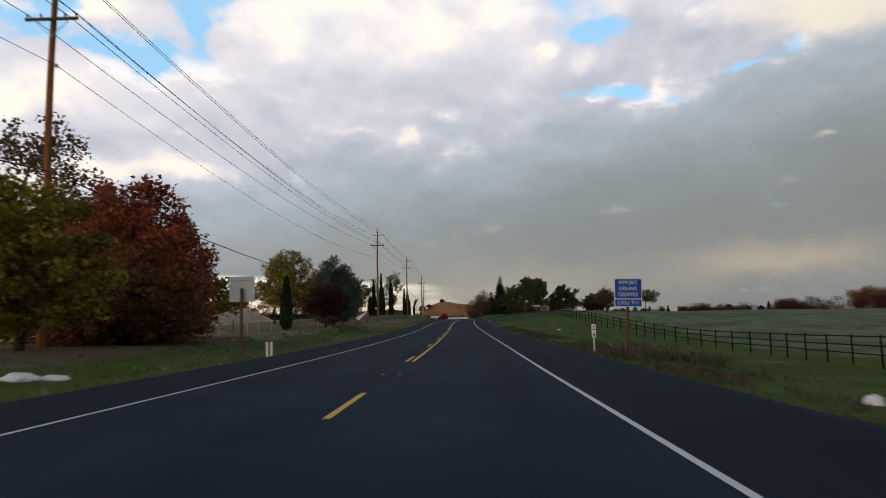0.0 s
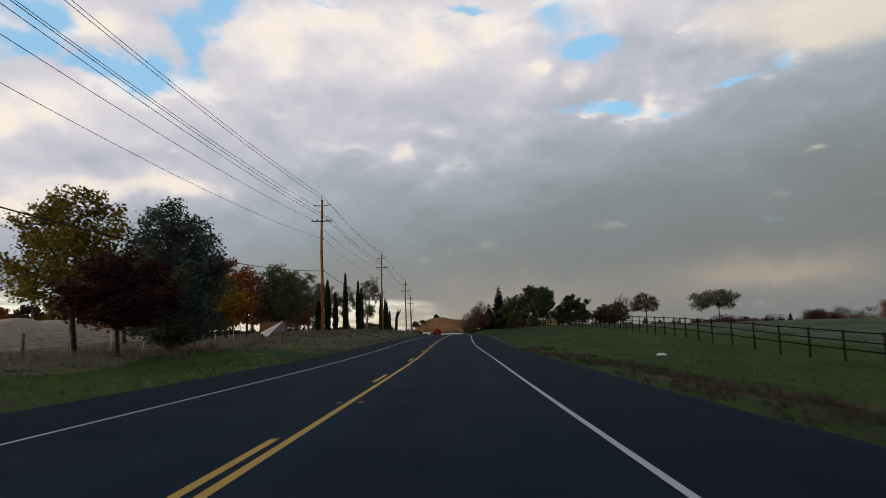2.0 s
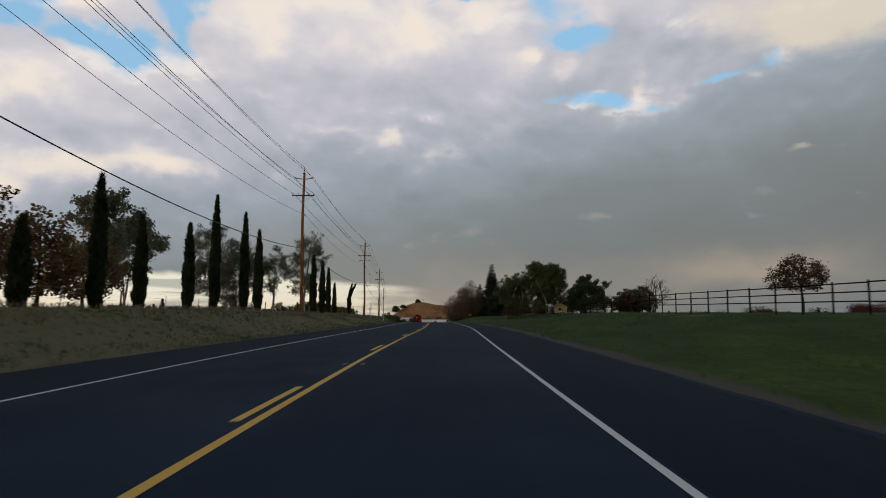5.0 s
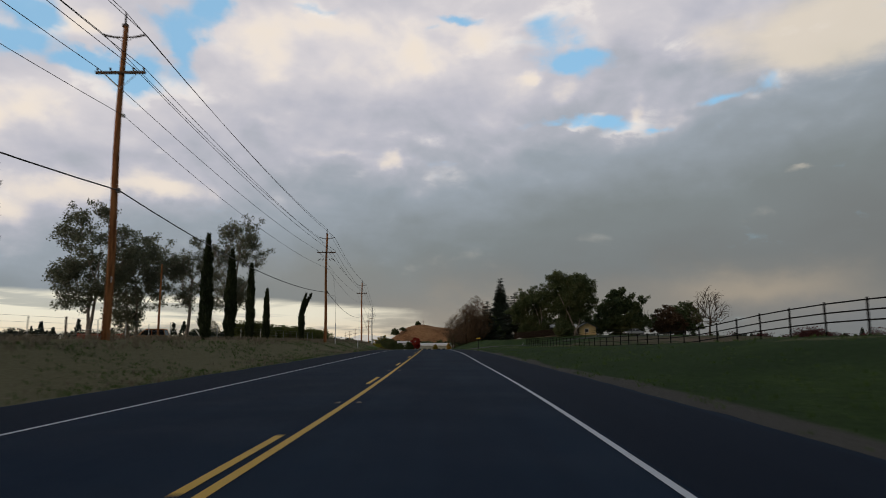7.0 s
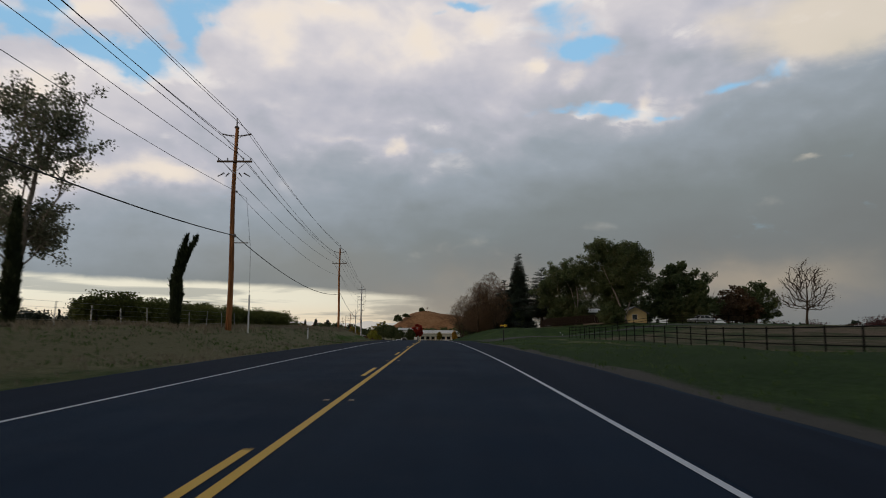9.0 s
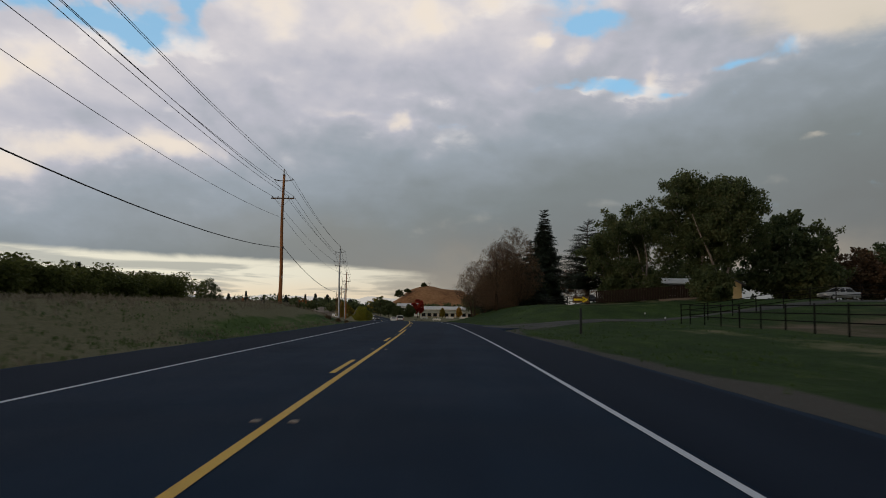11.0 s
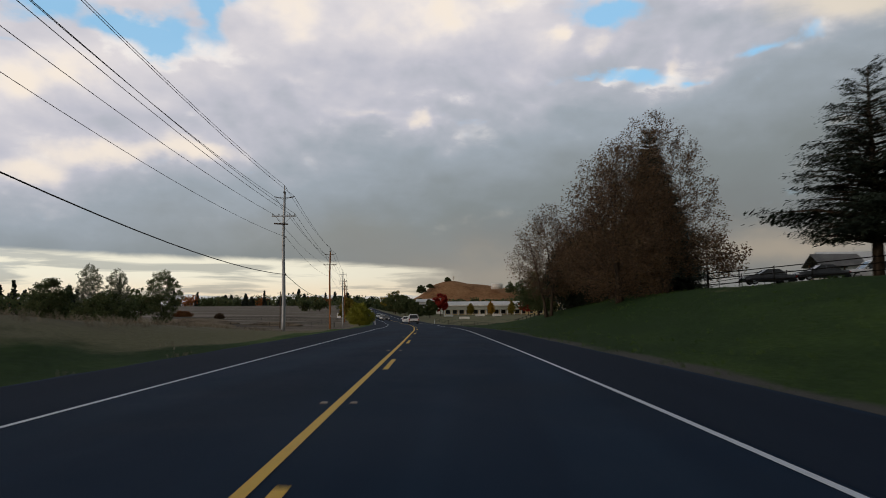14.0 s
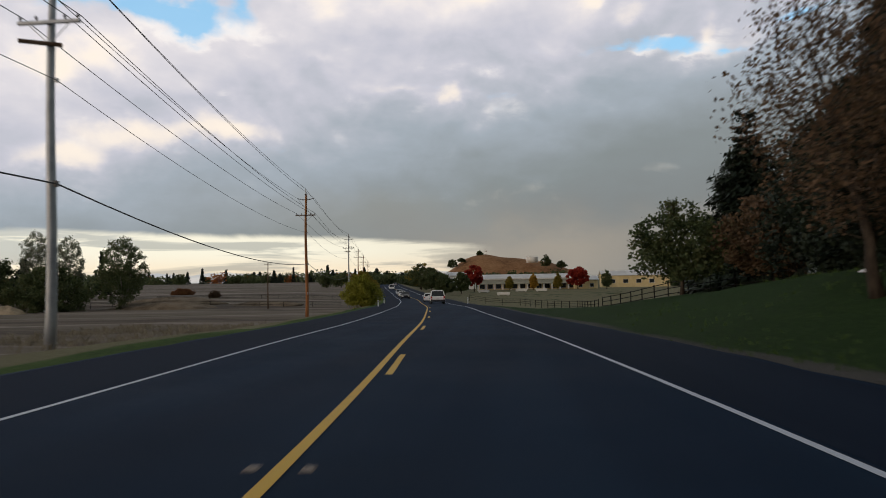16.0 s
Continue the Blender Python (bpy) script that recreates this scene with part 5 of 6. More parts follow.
def utility_pole(x, y, top, cable, metal):
    ground = land(x, y) - 0.4
    h = top - ground
    root = thing("utility_pole", "grey galvanised steel power pole" if metal else "tall brown wooden power pole with two crossarms", "utility pole", pose(x, y, ground), "power poles along the road")
    steps = 10
    shaft = Geo().tube([(0.012 * h * math.sin(k * 0.7) * 0.3, 0, (h - 0.6) * k / steps) for k in range(steps + 1)], [0.185 - 0.075 * k / steps for k in range(steps + 1)], 12)
    part("shaft", shaft, "galvanised" if metal else "pole_wood", root, "", True)
    part("top_pin", Geo().tube([(0, 0, h - 0.7), (0, 0, h - 0.1), (0, 0, h)], [0.05, 0.045, 0.03], 6), "insulator", root)
    part("pole_cap", Geo().tube([(0, 0, h - 0.68), (0, 0, h - 0.58)], [0.16, 0.13], 8), "insulator", root)
    arm = h - 2.95
    part("crossarm", rounded(Geo().box((0, -0.17, arm), (2.25, 0.11, 0.12)), 0.012), "galvanised" if metal else "arm_wood", root)
    for side in (-1, 1):
        part("brace", Geo().tube([(side * 0.75, -0.17, arm - 0.05), (0, -0.16, arm - 0.75)], 0.018, 4), "galvanised", root)
        standoff = part("standoff", Geo().tube([(side * 0.1, 0, h - 1.2), (side * 0.5, 0, h - 1.18), (side * 0.95, 0, h - 1.08)], [0.03, 0.045, 0.05], 6), "insulator", root)
        part("bracket", Geo().tube([(side * 0.1, 0, h - 1.38), (side * 0.45, 0, h - 1.19)], 0.018, 4), "galvanised", standoff)
    for a in (-1.04, -0.46, 0.57, 1.04):
        part("insulator", Geo().tube([(a, -0.17, arm + 0.06), (a, -0.17, arm + 0.13), (a, -0.17, arm + 0.15), (a, -0.17, arm + 0.23)], [0.025, 0.03, 0.055, 0.035], 8), "insulator", root, "", True)
    part("cable_clamp", Geo().box((0.17, 0, h - 4.9), (0.10, 0.12, 0.14)), "galvanised", root)
    part("cable_clamp", Geo().box((0.17, 0, cable - ground), (0.12, 0.16, 0.2)), "insulator", root)
    if metal:
        part("lower_arm", rounded(Geo().box((-0.2, -0.3, arm - 0.75), (1.3, 0.11, 0.13), 0.5), 0.012), "arm_wood", root)
    if 215 < y < 225:
        # a dead end with a drop wire and its guard
        part("lower_arm", rounded(Geo().box((0.55, 0, cable - ground - 0.45), (1.0, 0.07, 0.07)), 0.01), "galvanised", root)
        for a in (-0.7, -0.35, 0.35, 0.7):
            part("insulator", Geo().tube([(a * 0.9, -0.15, arm - 0.75), (a * 1.5, -0.2, arm - 1.0)], [0.05, 0.03], 6), "insulator", root)
        part("drop_wire", Geo().tube([(0.1, 0, h - 4.9), (0.8, 0.1, h - 5.3), (1.15, 0.2, 5.5), (1.2, 0.2, 2.4)], 0.012, 4), "wire", root)
        part("guard_tube", Geo().tube([(1.2, 0.2, 0.2), (1.2, 0.2, 2.6)], 0.05, 8), "sign_white", root, "white plastic guard tube")
    elif int(y) % 2:
        part("tag", Geo().box((0.14, -0.12, 3.0), (0.09, 0.02, 0.28)), "sign_white", root, "small pale tag")
    return root


def build_poles():
    for k, (x, y, top, cable) in enumerate(POLES):
        utility_pole(x, y, top, cable, k in (5, 7))
    extra = [(-16.5, -40.0, 15.8, 7.0)] + list(POLES)
    for name, label, off, drop, sag, r in (("power_line", "thin dark power line strung from pole to pole", 0.0, 0.0, 0.75, 0.016), ("power_line", "thin dark power line strung from pole to pole", -0.95, 1.06, 0.75, 0.016), ("power_line", "thin dark power line strung from pole to pole", 0.95, 1.06, 0.75, 0.016), ("power_line", "thin dark power line strung from pole to pole", -1.04, 2.72, 0.75, 0.016), ("power_line", "thin dark power line strung from pole to pole", 0.57, 2.72, 0.75, 0.016), ("power_line", "thin dark power line strung from pole to pole", 1.04, 2.72, 0.75, 0.016), ("neutral_wire", "thin wire below the crossarms", 0.18, 4.9, 1.0, 0.013), ("telephone_cable", "thick black telephone cable sagging between poles", 0.2, 0.0, 1.2, 0.03)):
        line = thing(name, label, "cable", None, "wires on the poles")
        for (x0, y0, z0, c0), (x1, y1, z1, c1) in zip(extra, extra[1:]):
            if name == "telephone_cable":
                z0, z1 = c0, c1
            deep = sag * ((y1 - y0) / 60.0) ** 1.4
            pts = []
            for k in range(17):
                s = k / 16
                pts.append((x0 + off + (x1 - x0) * s, y0 + (y1 - y0) * s, z0 - drop + (z1 - z0) * s - deep * 4 * s * (1 - s)))
            part("span", Geo().tube(pts, r, 5, False), "wire", line, "", True)
    # a short service pole in the field
    x, y = -52.84, 448.12
    pole = thing("service_pole", "short dark wooden pole in the dry field", "utility pole", pose(x, y, land(x, y) - 0.3))
    part("shaft", Geo().tube([(0, 0, 0), (0, 0, 4.5), (0.05, 0, 9.6)], [0.14, 0.12, 0.09], 8), "arm_wood", pole, "", True)
    part("crossarm", Geo().box((0, 0, 9.2), (1.5, 0.1, 0.1)), "arm_wood", pole)
    # another behind the eucalyptus trees
    x, y = -31.6, 216.0
    pole = thing("service_pole", "short brown wooden pole behind the eucalyptus trees", "utility pole", pose(x, y, land(x, y) - 0.3))
    part("shaft", Geo().tube([(0, 0, 0), (0.02, 0, 4.5), (0.05, 0, 9.2)], [0.14, 0.12, 0.09], 8), "pole_wood", pole, "", True)
    part("pole_cap", Geo().tube([(0.05, 0, 9.15), (0.05, 0, 9.3)], [0.11, 0.07], 8), "insulator", pole)


build_poles()


# ---------------------------------------------------------------- fences


def rail_fence(label, line, gap=2.6, rails=3, height=1.32, mat="fence_black", per_rail=4):
    """Posts set along a line of the plan with round rails on their face."""
    root = thing("rail_fence", label, "fence")
    spots = []
    for (x0, y0), (x1, y1) in zip(line, line[1:]):
        count = max(1, round(math.hypot(x1 - x0, y1 - y0) / gap))
        spots += [(x0 + (x1 - x0) * k / count, y0 + (y1 - y0) * k / count) for k in range(count)]
    spots.append(line[-1])
    post = None
    for x, y in spots:
        place = pose(x, y, land(x, y) - 0.15, 0, random.uniform(-1.2, 1.2), random.uniform(0, 90))
        if post is None:
            post = part("post", Geo().tube([(0, 0, 0), (0, 0, height + 0.2), (0, 0, height + 0.24)], [0.044, 0.044, 0.03], 6), mat, root)
            post.matrix_basis = place
        else:
            share(post, root, place)
    for k in range(0, len(spots) - 1, per_rail):
        run = spots[k : k + per_rail + 1]
        for j in range(rails):
            z = height * (1.0 - j * 0.285) + random.uniform(-0.012, 0.012)
            pts = []
            for a, (x, y) in enumerate(run):
                pts.append((x, y - 0.05, land(x, y) + z))
            part("rail", Geo().tube(pts, 0.03, 5), mat, root)
    return root


def wire_fence(label, line, gap=3.2, height=1.2):
    root = thing("wire_fence", label, "fence")
    spots = []
    for (x0, y0), (x1, y1) in zip(line, line[1:]):
        count = max(1, round(math.hypot(x1 - x0, y1 - y0) / gap))
        spots += [(x0 + (x1 - x0) * k / count, y0 + (y1 - y0) * k / count) for k in range(count)]
    spots.append(line[-1])
    for k, (x, y) in enumerate(spots):
        thick = 0.06 if k % 5 == 0 else 0.028
        tall = height * random.uniform(0.95, 1.12)
        ob = part("post", Geo().tube([(0, 0, 0), (0, 0, tall)], [thick, thick * 0.9], 6), "grey_wood" if k % 5 == 0 else "galvanised", root)
        ob.matrix_basis = pose(x, y, land(x, y) - 0.1, random.uniform(-3, 3), random.uniform(-3, 3), 0)
    for j in range(4):
        z = height * (0.25 + 0.24 * j)
        part("strand", Geo().tube([(x, y, land(x, y) + z) for x, y in spots], 0.006, 3, False), "galvanised", root)
    return root


rail_fence("black rail fence of the paddock along the verge", ((14, -4.5), (18.7, 44.76), (15.94, 84.97), (16.81, 135.86), (15.69, 173.01), (16, 218.18), (16.01, 266.14)))
rail_fence("black rail fence turning in along the driveway", ((16.02, 267.96), (23.44, 272.45), (43.17, 277.58)))
rail_fence("black rail fence across the top of the knoll", ((3.07, 382.02), (5.37, 366.49), (9.01, 354.78), (20.02, 349.14), (31.75, 349.67), (49.57, 348.51)))
rail_fence("black rail fence on the crest of the knoll", ((12.6, 324), (16.5, 318), (21, 313.6)))
rail_fence("dark rail fence of the far paddock", ((-13.25, 454.53), (-3.21, 447.21), (4.04, 413.35), (3.07, 384.83)), 4.0, 3, 1.2)
rail_fence("low dark rail fence across the dry field", ((-150.11, 454.53), (-90.89, 457.27), (-54.37, 461.85), (-42.48, 465.51)), 5.0, 3, 1.2)
rail_fence("low dark rail fence across the dry field", ((-109.05, 509.43), (-63.38, 514.92), (-46.92, 518.58)), 5.0, 3, 1.2)
wire_fence("slack wire fence on thin posts behind the verge", ((-17.6, 23.5), (-17.55, 60.68), (-15.91, 91.71)))
wire_fence("slack wire fence on thin posts behind the cypresses", ((-20.05, 96.29), (-19.79, 140.36), (-18.61, 217.18), (-18.27, 236.5)))


# ---------------------------------------------------------------- signs


def words(text, size, mat, parent, place, name="letter"):
    """Raised lettering in the built-in font, as a mesh."""
    font = bpy.data.curves.new("lettering", "FONT")
    font.body, font.size, font.align_x, font.align_y, font.extrude = text, size, "CENTER", "CENTER", 0.002
    holder = bpy.data.objects.new("lettering", font)
    scene.collection.objects.link(holder)
    bpy.context.view_layer.update()
    me = bpy.data.meshes.new_from_object(holder.evaluated_get(bpy.context.evaluated_depsgraph_get()))
    bpy.data.objects.remove(holder)
    touching = {}
    for f in me.polygons:
        for v in f.vertices:
            touching.setdefault(v, set()).update(f.vertices)
    seen = set()
    for start in sorted(touching):
        if start in seen:
            continue
        island, stack = set(), [start]
        while stack:
            v = stack.pop()
            if v not in island:
                island.add(v)
                stack += touching[v] - island
        seen |= island
        order = {v: k for k, v in enumerate(sorted(island))}
        geo = Geo()
        geo.v = [tuple(me.vertices[v].co) for v in order]
        geo.f = [tuple(order[v] for v in f.vertices) for f in me.polygons if f.vertices[0] in island]
        part(name, geo, mat, parent).matrix_basis = place


def plate(width, height, thick=0.012, corner=0.05):
    """An upright plate with rounded corners, its face towards -y, its foot at z = 0."""
    outline = []
    for cx, cz, a0 in ((width / 2 - corner, height - corner, 0), (-width / 2 + corner, height - corner, 90), (-width / 2 + corner, corner, 180), (width / 2 - corner, corner, 270)):
        for k in range(5):
            a = radians(a0 + 22.5 * k)
            outline.append((cx + corner * math.cos(a), cz + corner * math.sin(a)))
    geo = Geo()
    geo.face(*[(x, -thick / 2, z) for x, z in outline])
    geo.face(*[(x, thick / 2, z) for x, z in reversed(outline)])
    for (x0, z0), (x1, z1) in zip(outline, outline[1:] + outline[:1]):
        geo.face((x0, -thick / 2, z0), (x0, thick / 2, z0), (x1, thick / 2, z1), (x1, -thick / 2, z1))
    return geo


def moved(geo, x=0.0, y=0.0, z=0.0):
    geo.v = [(a + x, b + y, c + z) for a, b, c in geo.v]
    return geo


def build_signs():
    # blue road sign
    x, y = 6.34, 28.7
    g = land(x, y) - 0.1
    sign = thing("road_sign", "blue road sign with white lettering on a wooden post", "road sign", pose(x, y, g, 0, 1.5, -4))
    foot = 0.73 - g
    part("post", rounded(Geo().box((-0.02, 0.06, (foot + 0.9) / 2), (0.11, 0.10, foot + 0.9)), 0.01), "post_wood", sign)
    board = part("board", moved(plate(1.02, 1.07), 0, 0, foot), "sign_white", sign, "white rim of the plate")
    part("panel", moved(plate(0.97, 0.73, 0.012, 0.04), 0, -0.006, foot + 0.315), "sign_blue", board, "blue reflective sheet")
    part("panel", moved(plate(0.97, 0.255, 0.012, 0.04), 0, -0.006, foot + 0.025), "sign_blue", board, "blue reflective sheet")
    for text, z, size in (("REPORT", 0.91, 0.195), ("DRUNK", 0.685, 0.195), ("DRIVERS", 0.46, 0.195), ("CALL 911", 0.152, 0.195)):
        words(text, size, "sign_white", sign, pose(0, -0.016, foot + z, 90, 0, 0))
    for z in (0.14, 0.72):
        part("bolt", Geo().tube([(0, -0.006, foot + z), (0, -0.02, foot + z)], 0.012, 6), "galvanised", sign)
    # milepost beside it
    x, y = 5, 28.41
    g = land(x, y) - 0.1
    mile = thing("milepost", "narrow white road marker on a thin post", "road marker", pose(x, y, g, 0, 0, -3))
    part("post", Geo().box((0, 0.02, 0.4), (0.06, 0.025, 0.8)), "sign_back", mile)
    part("panel", moved(plate(0.16, 0.5, 0.008, 0.03), 0, -0.012, 0.04 - g - 0.42), "sign_white", mile)
    for z, w in ((0.40, 0.05), (0.30, 0.09), (0.12, 0.07), (0.06, 0.07)):
        part("print", Geo().box((0.01, -0.018, 0.04 - g - 0.42 + z), (w, 0.004, 0.045)), "black_paint", mile)
    # sign seen from behind
    x, y = -8.58, 29.56
    g = land(x, y) - 0.15
    back = thing("road_sign", "square road sign seen from its bare metal back", "road sign", pose(x, y, g, 0, -0.5, 3))
    part("post", rounded(Geo().box((0.0, -0.07, 1.45), (0.10, 0.10, 2.9)), 0.01), "post_wood", back)
    part("board", moved(plate(1.0, 1.0, 0.012, 0.06), 0, 0.0, 1.24 - g), "sign_back", back)
    part("strut", Geo().box((0, -0.012, 2.08 - g), (0.9, 0.012, 0.04)), "galvanised", back)
    # pair of white delineators
    for dx in (-0.07, 0.09):
        x, y = -7.6 + dx, 29.9
        d = thing("delineator", "slim white plastic road delineator", "road marker", pose(x, y, land(x, y) - 0.1, 0, random.uniform(-3, 3), 0), "delineators on the left verge")
        part("blade", rounded(Geo().box((0, 0, 0.36), (0.10, 0.03, 0.72)), 0.01), "sign_white", d)
    # board with an arrow-shaped white panel
    x, y = -13.84, 94.65
    g = land(x, y)
    board = thing("yard_sign", "brown board with a slanted white triangle on two posts", "sign", pose(x, y, g, -10, -2, 12))
    for a in (-0.78, 0.72):
        part("post", Geo().box((a, 0.05, 0.42), (0.07, 0.07, 1.1)), "black_paint", board)
    part("board", Geo().box((0, 0, 1.05), (1.95, 0.04, 0.92)), "sign_brown", board, "faded brown board")
    part("board", Geo().box((0.55, -0.028, 1.0), (0.80, 0.012, 0.72)), "sign_mauve", board, "mauve panel")
    part("trim", Geo().box((0, -0.03, 1.53), (1.98, 0.03, 0.07)), "black_paint", board)
    tri = Geo()
    tri.face((-0.94, -0.05, 0.70), (-0.42, -0.05, 0.36), (0.84, -0.05, 1.56))
    tri.face((-0.94, -0.04, 0.70), (0.84, -0.04, 1.56), (-0.42, -0.04, 0.36))
    part("arrow_panel", tri, "sign_bright", board, "white triangle pointing up")
    # yellow arrow sign at the driveway
    x, y = 6.26, 254.89
    g = land(x, y) - 0.1
    arrow = thing("arrow_sign", "dark sign with a bright yellow arrow on a short post", "road sign", pose(x, y, g, 0, 0, -3))
    part("post", Geo().tube([(0, 0.03, 0), (0, 0.03, 1.5)], [0.07, 0.06], 8), "black_paint", arrow)
    part("board", Geo().box((0, 0, 1.74 - g), (0.86, 0.03, 0.34)), "post_wood", arrow)
    head = Geo().box((-0.12, -0.024, 1.74 - g), (0.52, 0.012, 0.10))
    for s in (1, -1):
        head.box((0.22, -0.024 - 0.004 * s, 1.74 - g + s * 0.055), (0.30, 0.012, 0.085), 0, s * radians(32))
    part("arrow", head, "sign_yellow", arrow, "bright yellow arrow")
    # roadside posts near the bend
    for x, y in ((-20.6, 396), (-24.7, 422), (-11.1, 412), (-11.57, 234.62)):
        d = thing("delineator", "slim white road delineator", "road marker", pose(x, y, land(x, y) - 0.1), "delineators near the bend")
        part("blade", rounded(Geo().box((0, 0, 0.5), (0.11, 0.03, 1.05)), 0.01), "sign_white", d)
        part("reflector", Geo().box((0, -0.02, 0.9), (0.08, 0.01, 0.1)), "black_paint", d)
    # white trash in the grass
    for k, (x, y, s) in enumerate(((-9.95, 18.3, 0.36), (-9.4, 18.75, 0.30), (5.98, 13.0, 0.115), (10.4, 76.9, 0.2), (5.2, 340.5, 0.2))):
        geo, rng = Geo(), np.random.default_rng(300 + k)
        rows = []
        for a in range(9):
            row = []
            for b in range(17):
                u, w = math.pi * 0.5 * a / 8, 2 * math.pi * b / 16
                r = s * (1 + 0.28 * noise.noise(Vector((math.cos(w) * 1.7, math.sin(w) * 1.7, u * 2 + k * 5))))
                row.append((r * 1.25 * math.cos(w) * math.sin(u + 0.02), r * math.sin(w) * math.sin(u + 0.02), r * (1.25 if s < 0.15 else 0.55) * math.cos(u)))
            rows.append(row)
        geo.grid(rows)
        ob = tagged(new("plastic_bag", geo.mesh("plastic_bag", M["plastic_bag"], True)), "crumpled white plastic bag lying in the grass", "litter", "litter on the verge")
        ob.location = (x, y, land(x, y) + 0.0)


build_signs()


# ---------------------------------------------------------------- vehicles


def loft(sections, close=True):
    geo = Geo()
    geo.grid([list(s) + [s[0]] for s in sections])
    if close:
        geo.face(*reversed(sections[0]))
        geo.face(*sections[-1])
    return geo


def car(name, label, place, paint, kind="suv", group="cars on the road"):
    """A car with its nose towards +y, standing on z = 0."""
    root = thing(name, label, "car", place, group)
    w, long, tall = (1.96, 4.9, 1.86) if kind == "suv" else (1.8, 4.6, 1.45)
    belt, sill = (1.05, 0.33) if kind == "suv" else (0.92, 0.25)

    def ring(y, half, lo, hi, tuck=0.06):
        return [(-half + tuck, y, lo), (-half, y, lo + 0.18), (-half, y, (lo + hi) / 2), (-half + 0.05, y, hi - 0.05), (-half + 0.14, y, hi), (half - 0.14, y, hi), (half - 0.05, y, hi - 0.05), (half, y, (lo + hi) / 2), (half, y, lo + 0.18), (half - tuck, y, lo)]

    hood = belt - 0.06
    body = [ring(-long / 2, w / 2 - 0.08, sill + 0.1, belt - 0.08), ring(-long / 2 + 0.1, w / 2 - 0.01, sill, belt), ring(-long / 4, w / 2, sill, belt), ring(long / 5, w / 2, sill, belt), ring(long / 2 - 0.7, w / 2 - 0.02, sill, hood), ring(long / 2 - 0.12, w / 2 - 0.07, sill, hood - 0.12), ring(long / 2, w / 2 - 0.2, sill + 0.1, hood - 0.25)]
    part("body", loft(body), paint, root, "", True)
    back = -long / 2 + (0.16 if kind == "suv" else 0.75)
    front = long / 2 - (1.55 if kind == "suv" else 1.35)

    def upper(y, half, z):
        return [(-half, y, z), (half, y, z)]

    def slab(y0, y1, h0, z0, z1, h1, y2, y3):
        geo = Geo()
        a = [(-h0, y0, z0), (h0, y0, z0), (h0, y1, z0), (-h0, y1, z0)]
        b = [(-h1, y2, z1), (h1, y2, z1), (h1, y3, z1), (-h1, y3, z1)]
        geo.face(*reversed(a))
        geo.face(*b)
        for k in range(4):
            geo.face(a[k], a[(k + 1) % 4], b[(k + 1) % 4], b[k])
        return geo

    rake = 0.22 if kind == "suv" else 0.55
    glass_top = tall - 0.10
    part("cabin_glass", slab(back, front, w / 2 - 0.09, belt - 0.02, glass_top, w / 2 - 0.24, back + rake, front - 0.75), "dark_glass", root, "dark tinted windows")
    part("roof", rounded(slab(back + rake - 0.06, front - 0.72, w / 2 - 0.22, glass_top - 0.02, tall, w / 2 - 0.30, back + rake + 0.05, front - 0.85), 0.03, 2), paint, root, "", True)
    for side in (-1, 1):
        for y0, y1 in ((back + 0.02, back + rake), ((back + front) / 2, (back + front) / 2 + 0.06), (front, front - 0.75)):
            part("pillar", Geo().tube([(side * (w / 2 - 0.085), y0, belt - 0.02), (side * (w / 2 - 0.235), y1, glass_top)], 0.05, 5), paint, root)
        light = part("tail_light", rounded(Geo().box((side * (w / 2 - 0.13), -long / 2 - 0.0, belt - 0.22), (0.20, 0.12, 0.42 if kind == "suv" else 0.18)), 0.02), "tail_red", root, "red tail light")
        part("lens", Geo().box((side * (w / 2 - 0.13), -long / 2 - 0.065, belt - 0.32), (0.14, 0.012, 0.10)), "sign_white", light)
        part("head_light", rounded(Geo().box((side * (w / 2 - 0.32), long / 2 - 0.06, hood - 0.26), (0.34, 0.14, 0.16)), 0.02), "sign_white", root)
        part("mirror", rounded(Geo().box((side * (w / 2 + 0.09), front - 0.25, belt + 0.06), (0.20, 0.12, 0.15)), 0.02), paint, root)
    part("rear_bumper", rounded(Geo().box((0, -long / 2 - 0.02, sill + 0.16), (w - 0.12, 0.18, 0.22)), 0.03), "plastic_dark" if kind == "suv" else paint, root)
    plate_ = part("number_plate", Geo().box((0, -long / 2 - 0.035, belt - 0.36), (0.32, 0.02, 0.16)), "sign_white", root)
    part("print", Geo().box((0, -long / 2 - 0.047, belt - 0.36), (0.24, 0.006, 0.07)), "black_paint", plate_)
    r = 0.38 if kind == "suv" else 0.32
    for sx in (-1, 1):
        for sy in (-long / 2 + 0.95, long / 2 - 0.95):
            wheel = thing("wheel", "", "")
            wheel.parent = root
            wheel.matrix_basis = pose(sx * (w / 2 - 0.13), sy, r)
            del_keys = [k for k in wheel.keys()]
            for k in del_keys:
                del wheel[k]
            pts = [(-0.12, r * 0.62), (-0.12, r * 0.92), (-0.07, r), (0.07, r), (0.12, r * 0.92), (0.12, r * 0.62)]
            rows = [[(a, b * math.cos(2 * math.pi * k / 20), b * math.sin(2 * math.pi * k / 20)) for a, b in pts] for k in range(21)]
            part("tyre", Geo().grid(rows), "tyre", wheel, "", True)
            rim = Geo().tube([(-0.10, 0, 0), (0.10, 0, 0)], r * 0.63, 14)
            part("rim", rim, "galvanised", wheel)
    return root


